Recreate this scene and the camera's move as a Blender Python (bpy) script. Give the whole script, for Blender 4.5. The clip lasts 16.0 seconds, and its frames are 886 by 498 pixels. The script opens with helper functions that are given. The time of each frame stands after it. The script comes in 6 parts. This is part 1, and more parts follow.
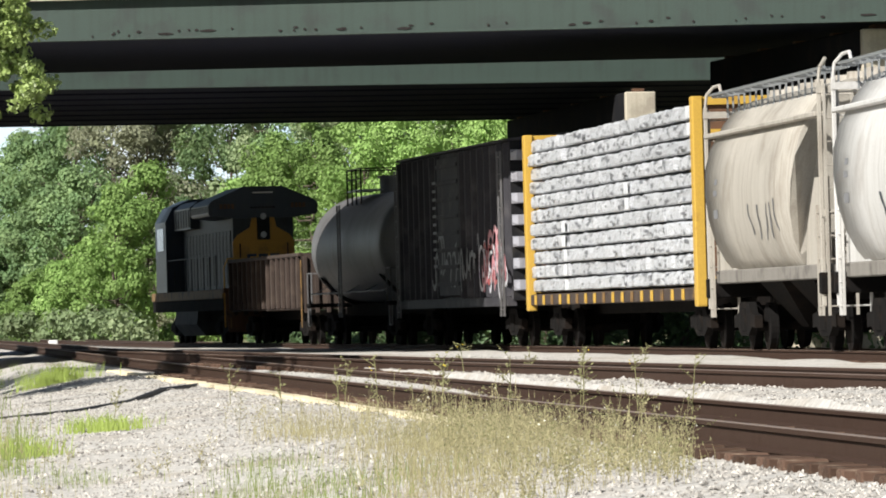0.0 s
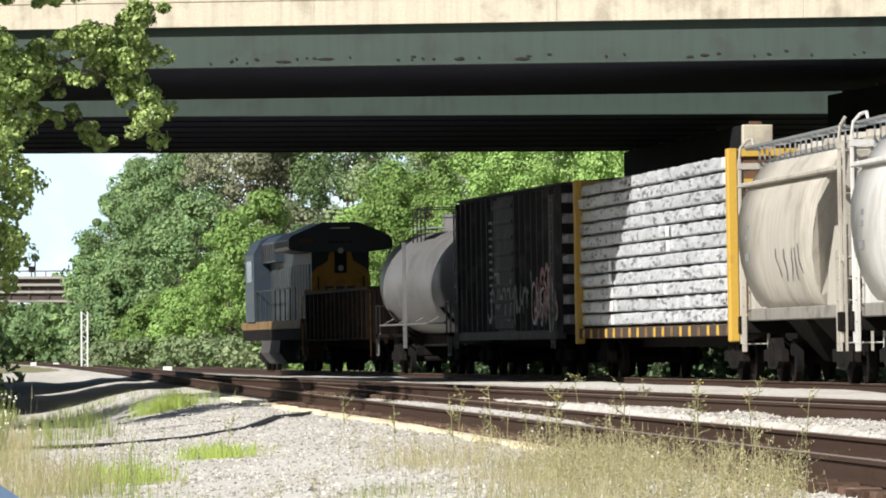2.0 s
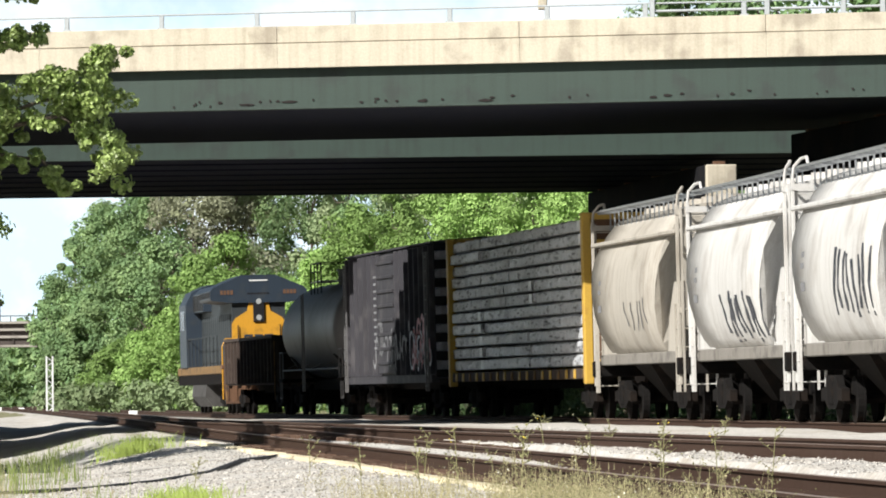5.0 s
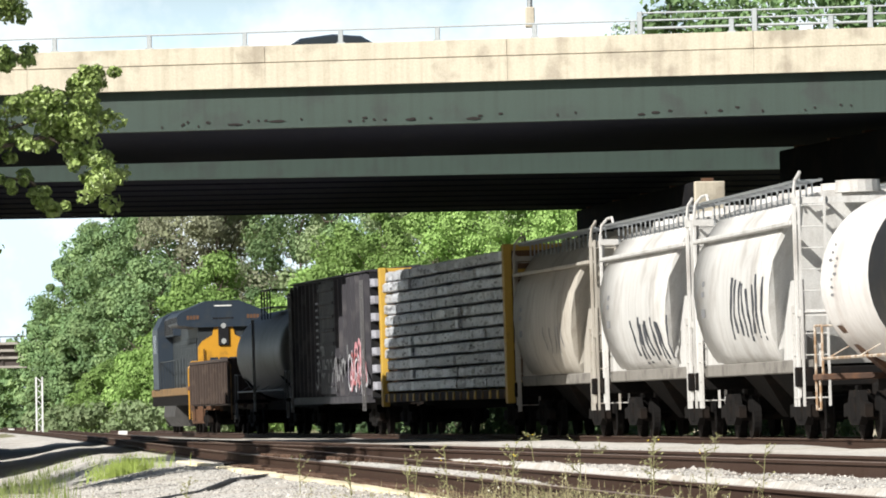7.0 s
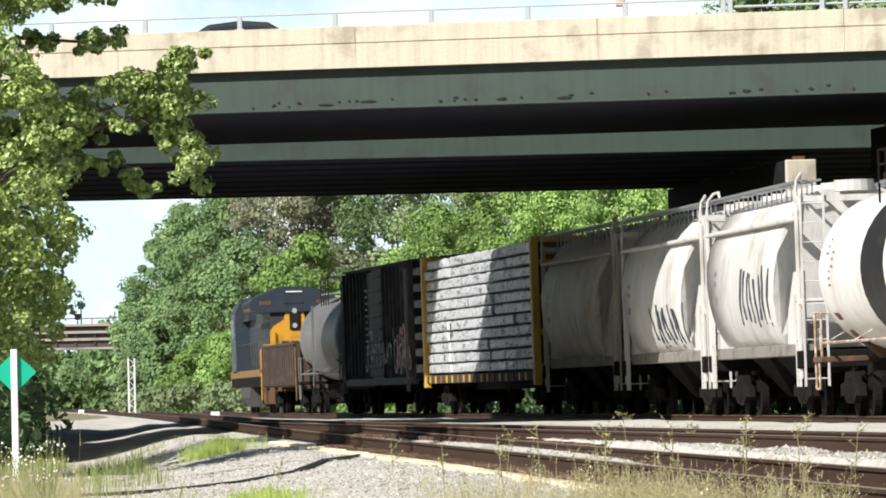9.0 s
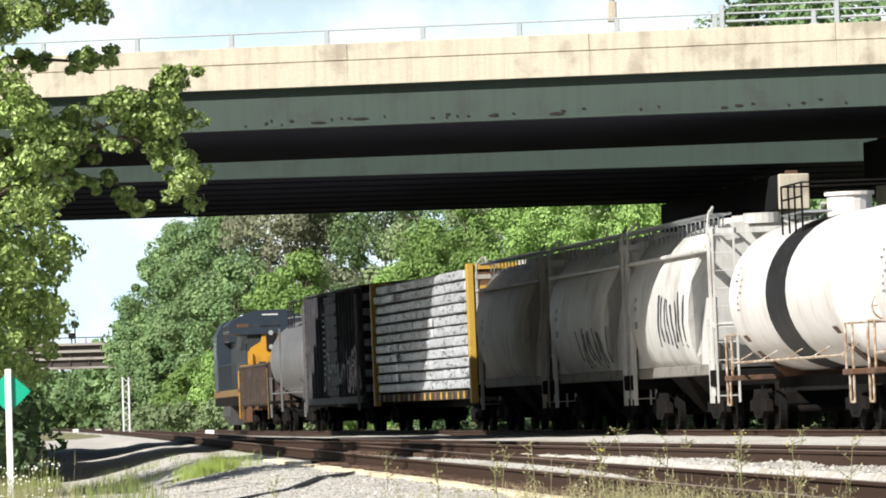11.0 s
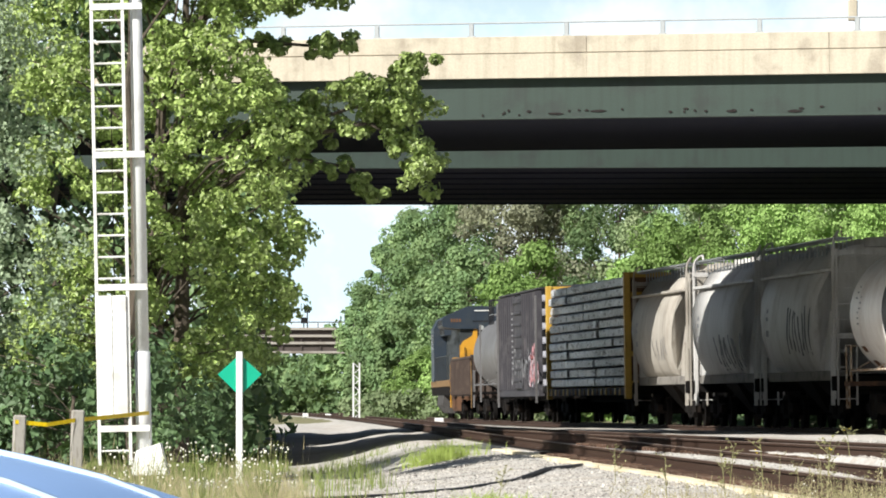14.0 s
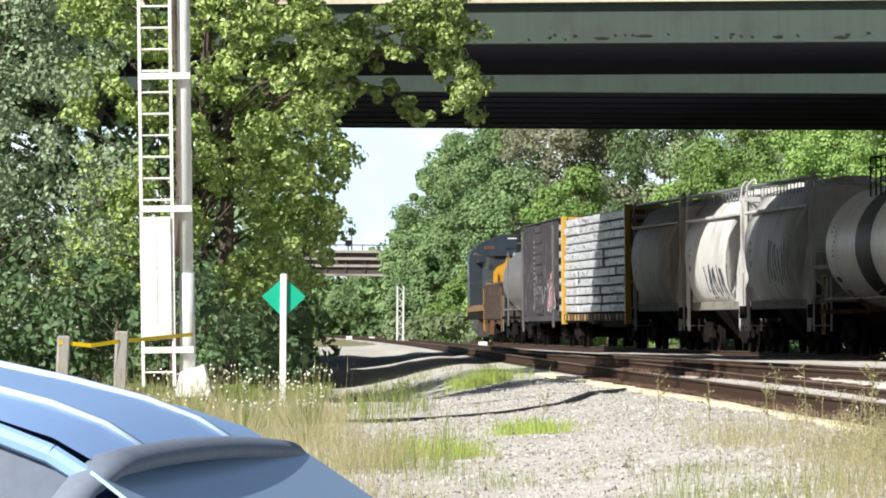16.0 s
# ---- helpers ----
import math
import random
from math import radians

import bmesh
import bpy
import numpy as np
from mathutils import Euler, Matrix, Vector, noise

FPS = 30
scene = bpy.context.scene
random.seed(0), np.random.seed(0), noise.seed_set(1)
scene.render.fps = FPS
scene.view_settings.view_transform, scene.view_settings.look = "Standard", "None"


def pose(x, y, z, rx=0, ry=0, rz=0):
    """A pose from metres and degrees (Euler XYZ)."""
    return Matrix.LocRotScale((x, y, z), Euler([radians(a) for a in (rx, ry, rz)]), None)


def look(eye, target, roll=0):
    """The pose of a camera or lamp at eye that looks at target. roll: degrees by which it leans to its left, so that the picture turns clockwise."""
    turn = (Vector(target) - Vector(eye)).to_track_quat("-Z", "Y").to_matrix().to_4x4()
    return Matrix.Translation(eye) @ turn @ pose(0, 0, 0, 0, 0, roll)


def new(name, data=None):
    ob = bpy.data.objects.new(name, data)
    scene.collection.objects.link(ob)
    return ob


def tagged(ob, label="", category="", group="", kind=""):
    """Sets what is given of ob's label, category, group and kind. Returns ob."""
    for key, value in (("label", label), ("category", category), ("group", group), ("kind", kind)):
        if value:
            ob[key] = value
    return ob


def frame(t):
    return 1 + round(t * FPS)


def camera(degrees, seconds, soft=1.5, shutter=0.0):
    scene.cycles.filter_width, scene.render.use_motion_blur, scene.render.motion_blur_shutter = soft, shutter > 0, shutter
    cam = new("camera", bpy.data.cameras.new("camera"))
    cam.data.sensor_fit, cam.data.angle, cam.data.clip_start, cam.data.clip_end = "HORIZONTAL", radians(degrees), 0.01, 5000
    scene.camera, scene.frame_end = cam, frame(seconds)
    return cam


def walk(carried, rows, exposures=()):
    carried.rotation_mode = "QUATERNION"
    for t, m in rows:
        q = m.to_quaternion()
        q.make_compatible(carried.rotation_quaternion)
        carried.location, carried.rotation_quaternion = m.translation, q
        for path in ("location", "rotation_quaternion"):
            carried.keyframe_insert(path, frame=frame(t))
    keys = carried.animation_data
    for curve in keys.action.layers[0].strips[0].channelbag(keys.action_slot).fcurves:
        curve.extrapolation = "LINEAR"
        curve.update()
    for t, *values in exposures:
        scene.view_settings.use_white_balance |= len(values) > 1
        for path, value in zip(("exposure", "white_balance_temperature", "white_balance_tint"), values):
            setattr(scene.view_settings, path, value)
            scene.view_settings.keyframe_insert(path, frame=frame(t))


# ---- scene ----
cam = camera(8.154, 16.0, soft=1.85)

# Camera: a hand-held telephoto on one spot; rows of seconds, pan to the right, tilt up, roll (degrees).
EYE = (0.0, 0.0, 0.55)
PAN = [
    (0.0, 2.0753, 0.6820, -0.83),
    (0.5, 1.5948, 0.6974, -0.53),
    (1.0, 1.2722, 0.8327, -0.36),
    (1.5, 1.0657, 0.8791, 0.01),
    (2.0, 1.0132, 0.9696, -0.18),
    (2.5, 1.0852, 0.9867, -0.32),
    (3.0, 1.1489, 1.0058, -0.51),
    (3.5, 1.2004, 1.1189, -0.70),
    (4.0, 1.2483, 1.2099, -0.74),
    (4.5, 1.3169, 1.2834, -0.57),
    (7.0, 1.4466, 1.5218, -0.94),
    (7.5, 1.2583, 1.4933, -0.93),
    (8.0, 1.0167, 1.3712, -0.85),
    (8.5, 0.8273, 1.2723, -0.78),
    (9.0, 0.6010, 1.3502, -1.17),
    (9.5, 0.7005, 1.4242, -1.66),
    (12.0, 0.6170, 1.5091, -1.39),
    (12.5, 0.3776, 1.4788, -1.08),
    (13.0, -0.7780, 1.5453, -0.50),
    (13.5, -1.2132, 1.5109, -0.21),
    (14.0, -1.4927, 1.4515, 0.02),
    (14.5, -1.6984, 1.3623, -0.06),
    (15.0, -1.7390, 1.1142, -0.03),
    (15.5, -1.7887, 0.8655, 0.17),
    (16.0, -1.9012, 0.7455, 0.43),
]


def aim(pan, tilt, roll):
    p, q = radians(pan), radians(tilt)
    way = Vector((math.sin(p) * math.cos(q), math.cos(p) * math.cos(q), math.sin(q)))
    return look(EYE, Vector(EYE) + way * 100, roll)


walk(cam, [(t, aim(p, q, r)) for t, p, q, r in PAN], exposures=[(0, 0.48), (3, 0.56), (16, 0.56)])

# Daylight: the sun stands behind the camera to its left.
SUN_WAY = Vector((0.95, 1.0, -1.0)).normalized()
el = math.asin(-SUN_WAY.z)
sun = new("sun", bpy.data.lights.new("sun", "SUN"))
sun.data.energy, sun.data.angle, sun.data.color = 5.0, radians(0.5), (1.0, 0.975, 0.91)
sun.matrix_world = look((0, 0, 50), Vector((0, 0, 50)) + SUN_WAY)
world = bpy.data.worlds.new("sky")
scene.world = world
world.use_nodes = True
wn, wl = world.node_tree.nodes, world.node_tree.links
wn.clear()
sky = wn.new("ShaderNodeTexSky")
sky.sky_type, sky.sun_disc = "NISHITA", False
sky.sun_elevation, sky.sun_rotation = el, math.atan2(-SUN_WAY.x, -SUN_WAY.y)
sky.dust_density, sky.ozone_density = 1.5, 1.0
bg = wn.new("ShaderNodeBackground")
bg.inputs["Strength"].default_value = 0.04
tc = wn.new("ShaderNodeTexCoord")
cl = wn.new("ShaderNodeTexNoise")
cl.inputs["Scale"].default_value, cl.inputs["Detail"].default_value, cl.inputs["Roughness"].default_value = 30.0, 6.0, 0.6
ramp = wn.new("ShaderNodeValToRGB")
ramp.color_ramp.elements[0].position, ramp.color_ramp.elements[1].position = 0.42, 0.66
mixc = wn.new("ShaderNodeMixRGB")
mixc.inputs["Color2"].default_value = (22.5, 22.6, 22.9, 1)
out = wn.new("ShaderNodeOutputWorld")
sep = wn.new("ShaderNodeSeparateXYZ")
hz = wn.new("ShaderNodeMapRange")
hz.inputs["From Min"].default_value, hz.inputs["From Max"].default_value, hz.inputs["To Min"].default_value, hz.inputs["To Max"].default_value = 0.055, 0.09, 1.0, 0.0
mixh = wn.new("ShaderNodeMixRGB")
mixh.inputs["Color2"].default_value = (15.2, 19.4, 21.8, 1)
wl.new(tc.outputs["Generated"], sep.inputs[0])
wl.new(sep.outputs["Z"], hz.inputs["Value"])
wl.new(hz.outputs[0], mixh.inputs["Fac"])
wl.new(sky.outputs["Color"], mixh.inputs["Color1"])
wl.new(tc.outputs["Generated"], cl.inputs["Vector"])
wl.new(cl.outputs["Fac"], ramp.inputs["Fac"])
lowc = wn.new("ShaderNodeMath")
lowc.operation = "MULTIPLY"
wl.new(ramp.outputs["Color"], lowc.inputs[0])
wl.new(hz.outputs[0], lowc.inputs[1])
wl.new(lowc.outputs[0], mixc.inputs["Fac"])
wl.new(mixh.outputs["Color"], mixc.inputs["Color1"])
wl.new(mixc.outputs["Color"], bg.inputs["Color"])
wl.new(bg.outputs["Background"], out.inputs["Surface"])


# ---- materials ----
def mat(name, color, rough=0.6, metal=0.0, spots=None, scale=3.0, grain=0.12, gscale=40.0, bump=0.15, streak=0.0, island=0.0,
        spot_edge=(0.52, 0.66), objvar=0.0, transl=None, stretch=(1, 1, 1)):
    """A painted or mineral surface: base colour, stains of a second colour, fine grain, upright streaks, relief."""
    m = bpy.data.materials.new(name)
    m.use_nodes = True
    n, l = m.node_tree.nodes, m.node_tree.links
    b = n["Principled BSDF"]
    b.inputs["Roughness"].default_value, b.inputs["Metallic"].default_value = rough, metal
    tcn = n.new("ShaderNodeTexCoord")
    mp = n.new("ShaderNodeMapping")
    mp.inputs["Scale"].default_value = stretch
    l.new(tcn.outputs["Object"], mp.inputs["Vector"])
    base = n.new("ShaderNodeRGB")
    base.outputs[0].default_value = (*color, 1)
    src = base.outputs[0]
    if spots:
        nz = n.new("ShaderNodeTexNoise")
        nz.inputs["Scale"].default_value, nz.inputs["Detail"].default_value = scale, 6
        l.new(mp.outputs[0], nz.inputs["Vector"])
        rp = n.new("ShaderNodeValToRGB")
        rp.color_ramp.elements[0].position, rp.color_ramp.elements[1].position = spot_edge
        l.new(nz.outputs["Fac"], rp.inputs["Fac"])
        mx = n.new("ShaderNodeMixRGB")
        mx.inputs["Color2"].default_value = (*spots, 1)
        l.new(rp.outputs["Color"], mx.inputs["Fac"])
        l.new(src, mx.inputs["Color1"])
        src = mx.outputs[0]
    if streak:
        mp2 = n.new("ShaderNodeMapping")
        mp2.inputs["Scale"].default_value = (3.0, 3.0, 0.12)
        l.new(tcn.outputs["Object"], mp2.inputs["Vector"])
        nz = n.new("ShaderNodeTexNoise")
        nz.inputs["Scale"].default_value, nz.inputs["Detail"].default_value = 2.2, 5
        l.new(mp2.outputs[0], nz.inputs["Vector"])
        rp = n.new("ShaderNodeValToRGB")
        rp.color_ramp.elements[0].position, rp.color_ramp.elements[1].position = 0.45, 0.75
        l.new(nz.outputs["Fac"], rp.inputs["Fac"])
        mu = n.new("ShaderNodeMath")
        mu.operation = "MULTIPLY"
        mu.inputs[1].default_value = streak
        l.new(rp.outputs["Color"], mu.inputs[0])
        mx = n.new("ShaderNodeMixRGB")
        mx.inputs["Color2"].default_value = (color[0] * 0.35, color[1] * 0.3, color[2] * 0.25, 1)
        l.new(mu.outputs[0], mx.inputs["Fac"])
        l.new(src, mx.inputs["Color1"])
        src = mx.outputs[0]
    gz = n.new("ShaderNodeTexNoise")
    gz.inputs["Scale"].default_value, gz.inputs["Detail"].default_value = gscale, 4
    l.new(mp.outputs[0], gz.inputs["Vector"])
    amount = n.new("ShaderNodeMapRange")
    amount.inputs["To Min"].default_value, amount.inputs["To Max"].default_value = 1 - grain * 2, 1 + grain * 2
    l.new(gz.outputs["Fac"], amount.inputs["Value"])
    val = amount.outputs[0]
    for use, kind, sock in ((island, "ShaderNodeNewGeometry", "Random Per Island"), (objvar, "ShaderNodeObjectInfo", "Random")):
        if use:
            g = n.new(kind)
            mr = n.new("ShaderNodeMapRange")
            mr.inputs["To Min"].default_value, mr.inputs["To Max"].default_value = 1 - use, 1 + use
            l.new(g.outputs[sock], mr.inputs["Value"])
            mm = n.new("ShaderNodeMath")
            mm.operation = "MULTIPLY"
            l.new(val, mm.inputs[0])
            l.new(mr.outputs[0], mm.inputs[1])
            val = mm.outputs[0]
    hs = n.new("ShaderNodeHueSaturation")
    l.new(src, hs.inputs["Color"])
    l.new(val, hs.inputs["Value"])
    l.new(hs.outputs[0], b.inputs["Base Color"])
    if bump:
        bp = n.new("ShaderNodeBump")
        bp.inputs["Strength"].default_value, bp.inputs["Distance"].default_value = bump, 0.03
        l.new(gz.outputs["Fac"], bp.inputs["Height"])
        l.new(bp.outputs[0], b.inputs["Normal"])
    if transl:
        tr = n.new("ShaderNodeBsdfTranslucent")
        tr.inputs["Color"].default_value = (*transl, 1)
        ad = n.new("ShaderNodeMixShader")
        ad.inputs["Fac"].default_value = 0.26
        l.new(b.outputs[0], ad.inputs[1])
        l.new(tr.outputs[0], ad.inputs[2])
        l.new(ad.outputs[0], n["Material Output"].inputs["Surface"])
    return m


M = {}
M["gravel"] = mat("gravel", (0.53, 0.505, 0.47), 0.9, spots=(0.41, 0.36, 0.30), scale=0.5, grain=0.34, gscale=11.0, bump=0.6, spot_edge=(0.5, 0.72))
M["stone"] = mat("stone", (0.40, 0.375, 0.345), 0.85, island=0.5, grain=0.15, gscale=30)
M["ballast"] = mat("ballast", (0.24, 0.215, 0.19), 0.9, spots=(0.10, 0.075, 0.06), scale=1.2, grain=0.4, gscale=10, bump=0.7)
M["rail"] = mat("rusty_rail", (0.055, 0.034, 0.026), 0.75, spots=(0.05, 0.03, 0.022), scale=6, grain=0.2)
M["railtop"] = mat("rail_head", (0.32, 0.24, 0.19), 0.45, 0.4, grain=0.15)
M["tie"] = mat("creosoted_wood", (0.085, 0.052, 0.038), 0.9, spots=(0.16, 0.12, 0.09), scale=5, objvar=0.4, island=0.3, stretch=(1, 6, 6))
M["timber"] = mat("pale_timber", (0.74, 0.64, 0.44), 0.9, spots=(0.62, 0.53, 0.36), scale=3, objvar=0.2)
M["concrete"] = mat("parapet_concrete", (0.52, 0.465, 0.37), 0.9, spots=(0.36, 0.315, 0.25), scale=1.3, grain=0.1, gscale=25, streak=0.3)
# Near black: the shade below the bridges is put into this steel's colour.
M["sooty"] = mat("shaded_steel", (0.020, 0.022, 0.036), 0.9, spots=(0.024, 0.025, 0.036), scale=1.5, grain=0.15)
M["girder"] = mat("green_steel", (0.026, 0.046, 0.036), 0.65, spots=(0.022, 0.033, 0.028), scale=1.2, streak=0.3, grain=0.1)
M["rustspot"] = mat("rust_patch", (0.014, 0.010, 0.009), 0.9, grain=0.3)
# Shade colour for the deck's underside and the pier caps.
M["under"] = mat("shaded_underside", (0.014, 0.014, 0.016), 0.9, spots=(0.022, 0.02, 0.02), scale=1.0)
M["galv"] = mat("galvanised_steel", (0.36, 0.375, 0.385), 0.5, 0.6, grain=0.1)
M["white"] = mat("white_paint", (0.78, 0.78, 0.76), 0.5, spots=(0.6, 0.58, 0.55), scale=4, grain=0.06)
M["leaf"] = mat("broad_leaf", (0.32, 0.41, 0.135), 0.45, objvar=0.15, island=0.6, grain=0.1, bump=0, transl=(0.30, 0.43, 0.10))
# These two greens are greyed and paled to paint haze over the wood.
M["leafdark"] = mat("hazy_wood_leaf", (0.165, 0.26, 0.125), 0.7, spots=(0.25, 0.34, 0.16), scale=0.55, spot_edge=(0.42, 0.68), objvar=0.3, island=0.2, grain=0.1, bump=0, transl=(0.20, 0.30, 0.08))
M["leafgrey"] = mat("hazy_grey_leaf", (0.225, 0.295, 0.155), 0.8, spots=(0.31, 0.365, 0.21), scale=0.55, spot_edge=(0.42, 0.68), objvar=0.25, island=0.18, grain=0.1, bump=0, transl=(0.22, 0.28, 0.11))
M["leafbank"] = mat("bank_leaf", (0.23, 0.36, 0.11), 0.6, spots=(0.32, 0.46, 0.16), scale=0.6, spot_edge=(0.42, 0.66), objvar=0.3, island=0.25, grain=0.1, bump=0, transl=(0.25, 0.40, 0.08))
# Dark leaf with deep shade put into its green: rear trees, thicket, scrub.
M["leafshade"] = mat("shaded_leaf", (0.10, 0.17, 0.075), 0.6, spots=(0.16, 0.25, 0.10), scale=0.8, objvar=0.2, island=0.4, grain=0.1, bump=0, transl=(0.06, 0.11, 0.02))
M["willowleaf"] = mat("silvery_leaf", (0.30, 0.38, 0.24), 0.6, island=0.3, grain=0.1, bump=0, transl=(0.25, 0.33, 0.16))
M["bark"] = mat("bark", (0.10, 0.08, 0.06), 0.95, spots=(0.05, 0.04, 0.03), scale=5, bump=0.5)
M["drygrass"] = mat("dry_grass", (0.36, 0.325, 0.18), 0.8, island=0.45, grain=0.1, bump=0, transl=(0.30, 0.27, 0.12))
M["grass"] = mat("green_grass", (0.22, 0.27, 0.075), 0.7, island=0.4, grain=0.1, bump=0, transl=(0.15, 0.25, 0.03))
M["tuft"] = mat("fresh_grass", (0.34, 0.43, 0.10), 0.6, island=0.3, grain=0.1, bump=0, transl=(0.36, 0.46, 0.08))
M["weedgreen"] = mat("olive_weed", (0.21, 0.205, 0.09), 0.7, island=0.3, bump=0)
M["soil"] = mat("weedy_soil", (0.24, 0.22, 0.14), 0.95, spots=(0.13, 0.18, 0.05), scale=0.6, grain=0.3, gscale=8, bump=0.5)
M["flower"] = mat("pale_flower", (0.75, 0.74, 0.62), 0.7, bump=0)
M["yflower"] = mat("yellow_flower", (0.75, 0.58, 0.04), 0.7, bump=0)
M["tankgrey"] = mat("grey_tank_paint", (0.145, 0.142, 0.145), 0.5, spots=(0.11, 0.105, 0.105), scale=1.0, streak=0.3)
M["black"] = mat("black_paint", (0.018, 0.018, 0.02), 0.5, spots=(0.035, 0.032, 0.03), scale=2, grain=0.1)
# Grimy steel, blackened past its dirt to hold the shade below the cars.
M["grimeshade"] = mat("grimy_shaded_steel", (0.010, 0.0092, 0.009), 0.95, spots=(0.017, 0.013, 0.011), scale=3, grain=0.25)
M["boxcar"] = mat("dark_boxcar_paint", (0.05, 0.048, 0.055), 0.6, spots=(0.085, 0.08, 0.085), scale=1.5, streak=0.3)
M["cbyellow"] = mat("yellow_car_paint", (0.52, 0.32, 0.05), 0.55, spots=(0.30, 0.15, 0.03), scale=2.5, spot_edge=(0.6, 0.75))
M["wrap"] = mat("lumber_wrap", (0.53, 0.54, 0.565), 0.3, spots=(0.15, 0.155, 0.17), stretch=(1, 0.5, 1.9), spot_edge=(0.545, 0.63), scale=4.6, grain=0.22, gscale=18, bump=0.9, objvar=0.07)
M["hopperbeige"] = mat("beige_hopper_paint", (0.43, 0.40, 0.355), 0.55, spots=(0.33, 0.30, 0.26), scale=0.8, streak=0.35)
M["leafbrown"] = mat("dead_brown_leaf", (0.26, 0.275, 0.18), 0.85, objvar=0.15, island=0.15, spots=(0.30, 0.33, 0.19), scale=0.5, grain=0.1, bump=0, transl=(0.22, 0.21, 0.12))
M["wrapwhite"] = mat("bare_white_wrap", (0.80, 0.81, 0.83), 0.35, spots=(0.6, 0.61, 0.63), scale=5, bump=0.5)
# Grey of the boxcar's sunlit end, given to its ribs alone.
M["ribgrey"] = mat("lit_grey_end_paint", (0.33, 0.33, 0.37), 0.6, spots=(0.22, 0.21, 0.23), scale=2, streak=0.3)
M["pinkspray"] = mat("pink_spray_paint", (0.55, 0.22, 0.25), 0.6, spots=(0.62, 0.5, 0.52), scale=6)
M["stencilgrey"] = mat("grey_stencil", (0.20, 0.20, 0.21), 0.6, bump=0)
M["hopper"] = mat("pale_hopper_paint", (0.58, 0.57, 0.555), 0.5, spots=(0.44, 0.42, 0.40), scale=0.8, streak=0.3)
M["tankwhite"] = mat("white_tank_paint", (0.80, 0.77, 0.75), 0.42, spots=(0.66, 0.60, 0.57), scale=0.7, streak=0.25)
M["locoblue"] = mat("loco_dark_blue", (0.021, 0.032, 0.048), 0.45, spots=(0.03, 0.038, 0.048), scale=2, streak=0.2)
M["locogrey"] = mat("loco_grey", (0.026, 0.033, 0.038), 0.6, spots=(0.018, 0.022, 0.025), scale=2, streak=0.3)
M["sillyellow"] = mat("dirty_yellow", (0.20, 0.115, 0.04), 0.75, spots=(0.06, 0.04, 0.025), scale=2)
M["locoyellow"] = mat("loco_yellow", (0.55, 0.27, 0.02), 0.5, spots=(0.40, 0.20, 0.02), scale=3)
M["gondbrown"] = mat("dark_brown_paint", (0.05, 0.033, 0.026), 0.85, spots=(0.075, 0.052, 0.04), scale=3, streak=0.4)
M["rust"] = mat("rusty_brown", (0.13, 0.065, 0.035), 0.85, spots=(0.07, 0.04, 0.028), scale=3, streak=0.3)
M["graff1"] = mat("red_spray_paint", (0.32, 0.06, 0.06), 0.6, spots=(0.5, 0.45, 0.48), scale=7)
M["graff2"] = mat("white_spray_paint", (0.6, 0.6, 0.63), 0.6, spots=(0.25, 0.2, 0.3), scale=5)
M["ink"] = mat("dark_spray_paint", (0.035, 0.04, 0.05), 0.6, spots=(0.12, 0.12, 0.14), scale=6)
M["signgreen"] = mat("green_sign_sheet", (0.0, 0.36, 0.22), 0.4, grain=0.03, bump=0)
M["tape"] = mat("yellow_tape", (0.85, 0.60, 0.0), 0.45, bump=0)
M["weatherwood"] = mat("weathered_wood", (0.36, 0.34, 0.31), 0.9, spots=(0.25, 0.23, 0.2), scale=6, stretch=(4, 4, 0.6))
M["carblue"] = mat("blue_car_paint", (0.34, 0.54, 0.94), 0.3, 0.0, grain=0.02, bump=0)
# The sky's reflection is put into the glass as a bright blue base.
M["glass"] = mat("sky_blue_glass", (0.55, 0.74, 1.0), 0.18, 0.45, grain=0.0, bump=0)
# Pale colour that paints the reflected streaks on the car's roof mouldings.
M["carstripe"] = mat("roof_highlight", (0.52, 0.66, 0.88), 0.3, grain=0.0, bump=0)
M["carlip"] = mat("grey_window_trim", (0.20, 0.23, 0.30), 0.5, bump=0)
# Darker copy of the car's blue, with the side's shade put into it.
M["carside"] = mat("shaded_blue_car_paint", (0.10, 0.13, 0.19), 0.45, bump=0)
M["rubber"] = mat("black_rubber", (0.03, 0.03, 0.032), 0.7, bump=0)
M["tyre"] = M["rubber"]
M["cardark"] = mat("dark_car_paint", (0.02, 0.025, 0.03), 0.2, grain=0.02, bump=0)
M["farpale"] = mat("pale_bridge_steel", (0.34, 0.31, 0.28), 0.7, spots=(0.2, 0.17, 0.15), scale=0.5)
M["farsteel"] = mat("brown_bridge_steel", (0.07, 0.055, 0.05), 0.8, spots=(0.04, 0.03, 0.028), scale=0.8)
for key in ("sooty", "under", "grimeshade", "ballast", "gravel", "stone", "soil", "leafdark", "leafgrey", "leafbank", "hopper", "hopperbeige", "boxcar", "tie", "rail", "black"):
    # dusty, matt surfaces
    for nd in M[key].node_tree.nodes:
        if nd.type == "BSDF_PRINCIPLED":
            nd.inputs["Specular IOR Level"].default_value = 0.08
M["railgrey"] = mat("dull_grey_rail", (0.36, 0.38, 0.39), 0.6, 0.2, grain=0.15)
M["road"] = mat("asphalt", (0.05, 0.05, 0.052), 0.9)
M["polegrey"] = mat("pale_grey_pole_paint", (0.72, 0.73, 0.73), 0.55, spots=(0.6, 0.6, 0.6), scale=3, streak=0.2, grain=0.05)
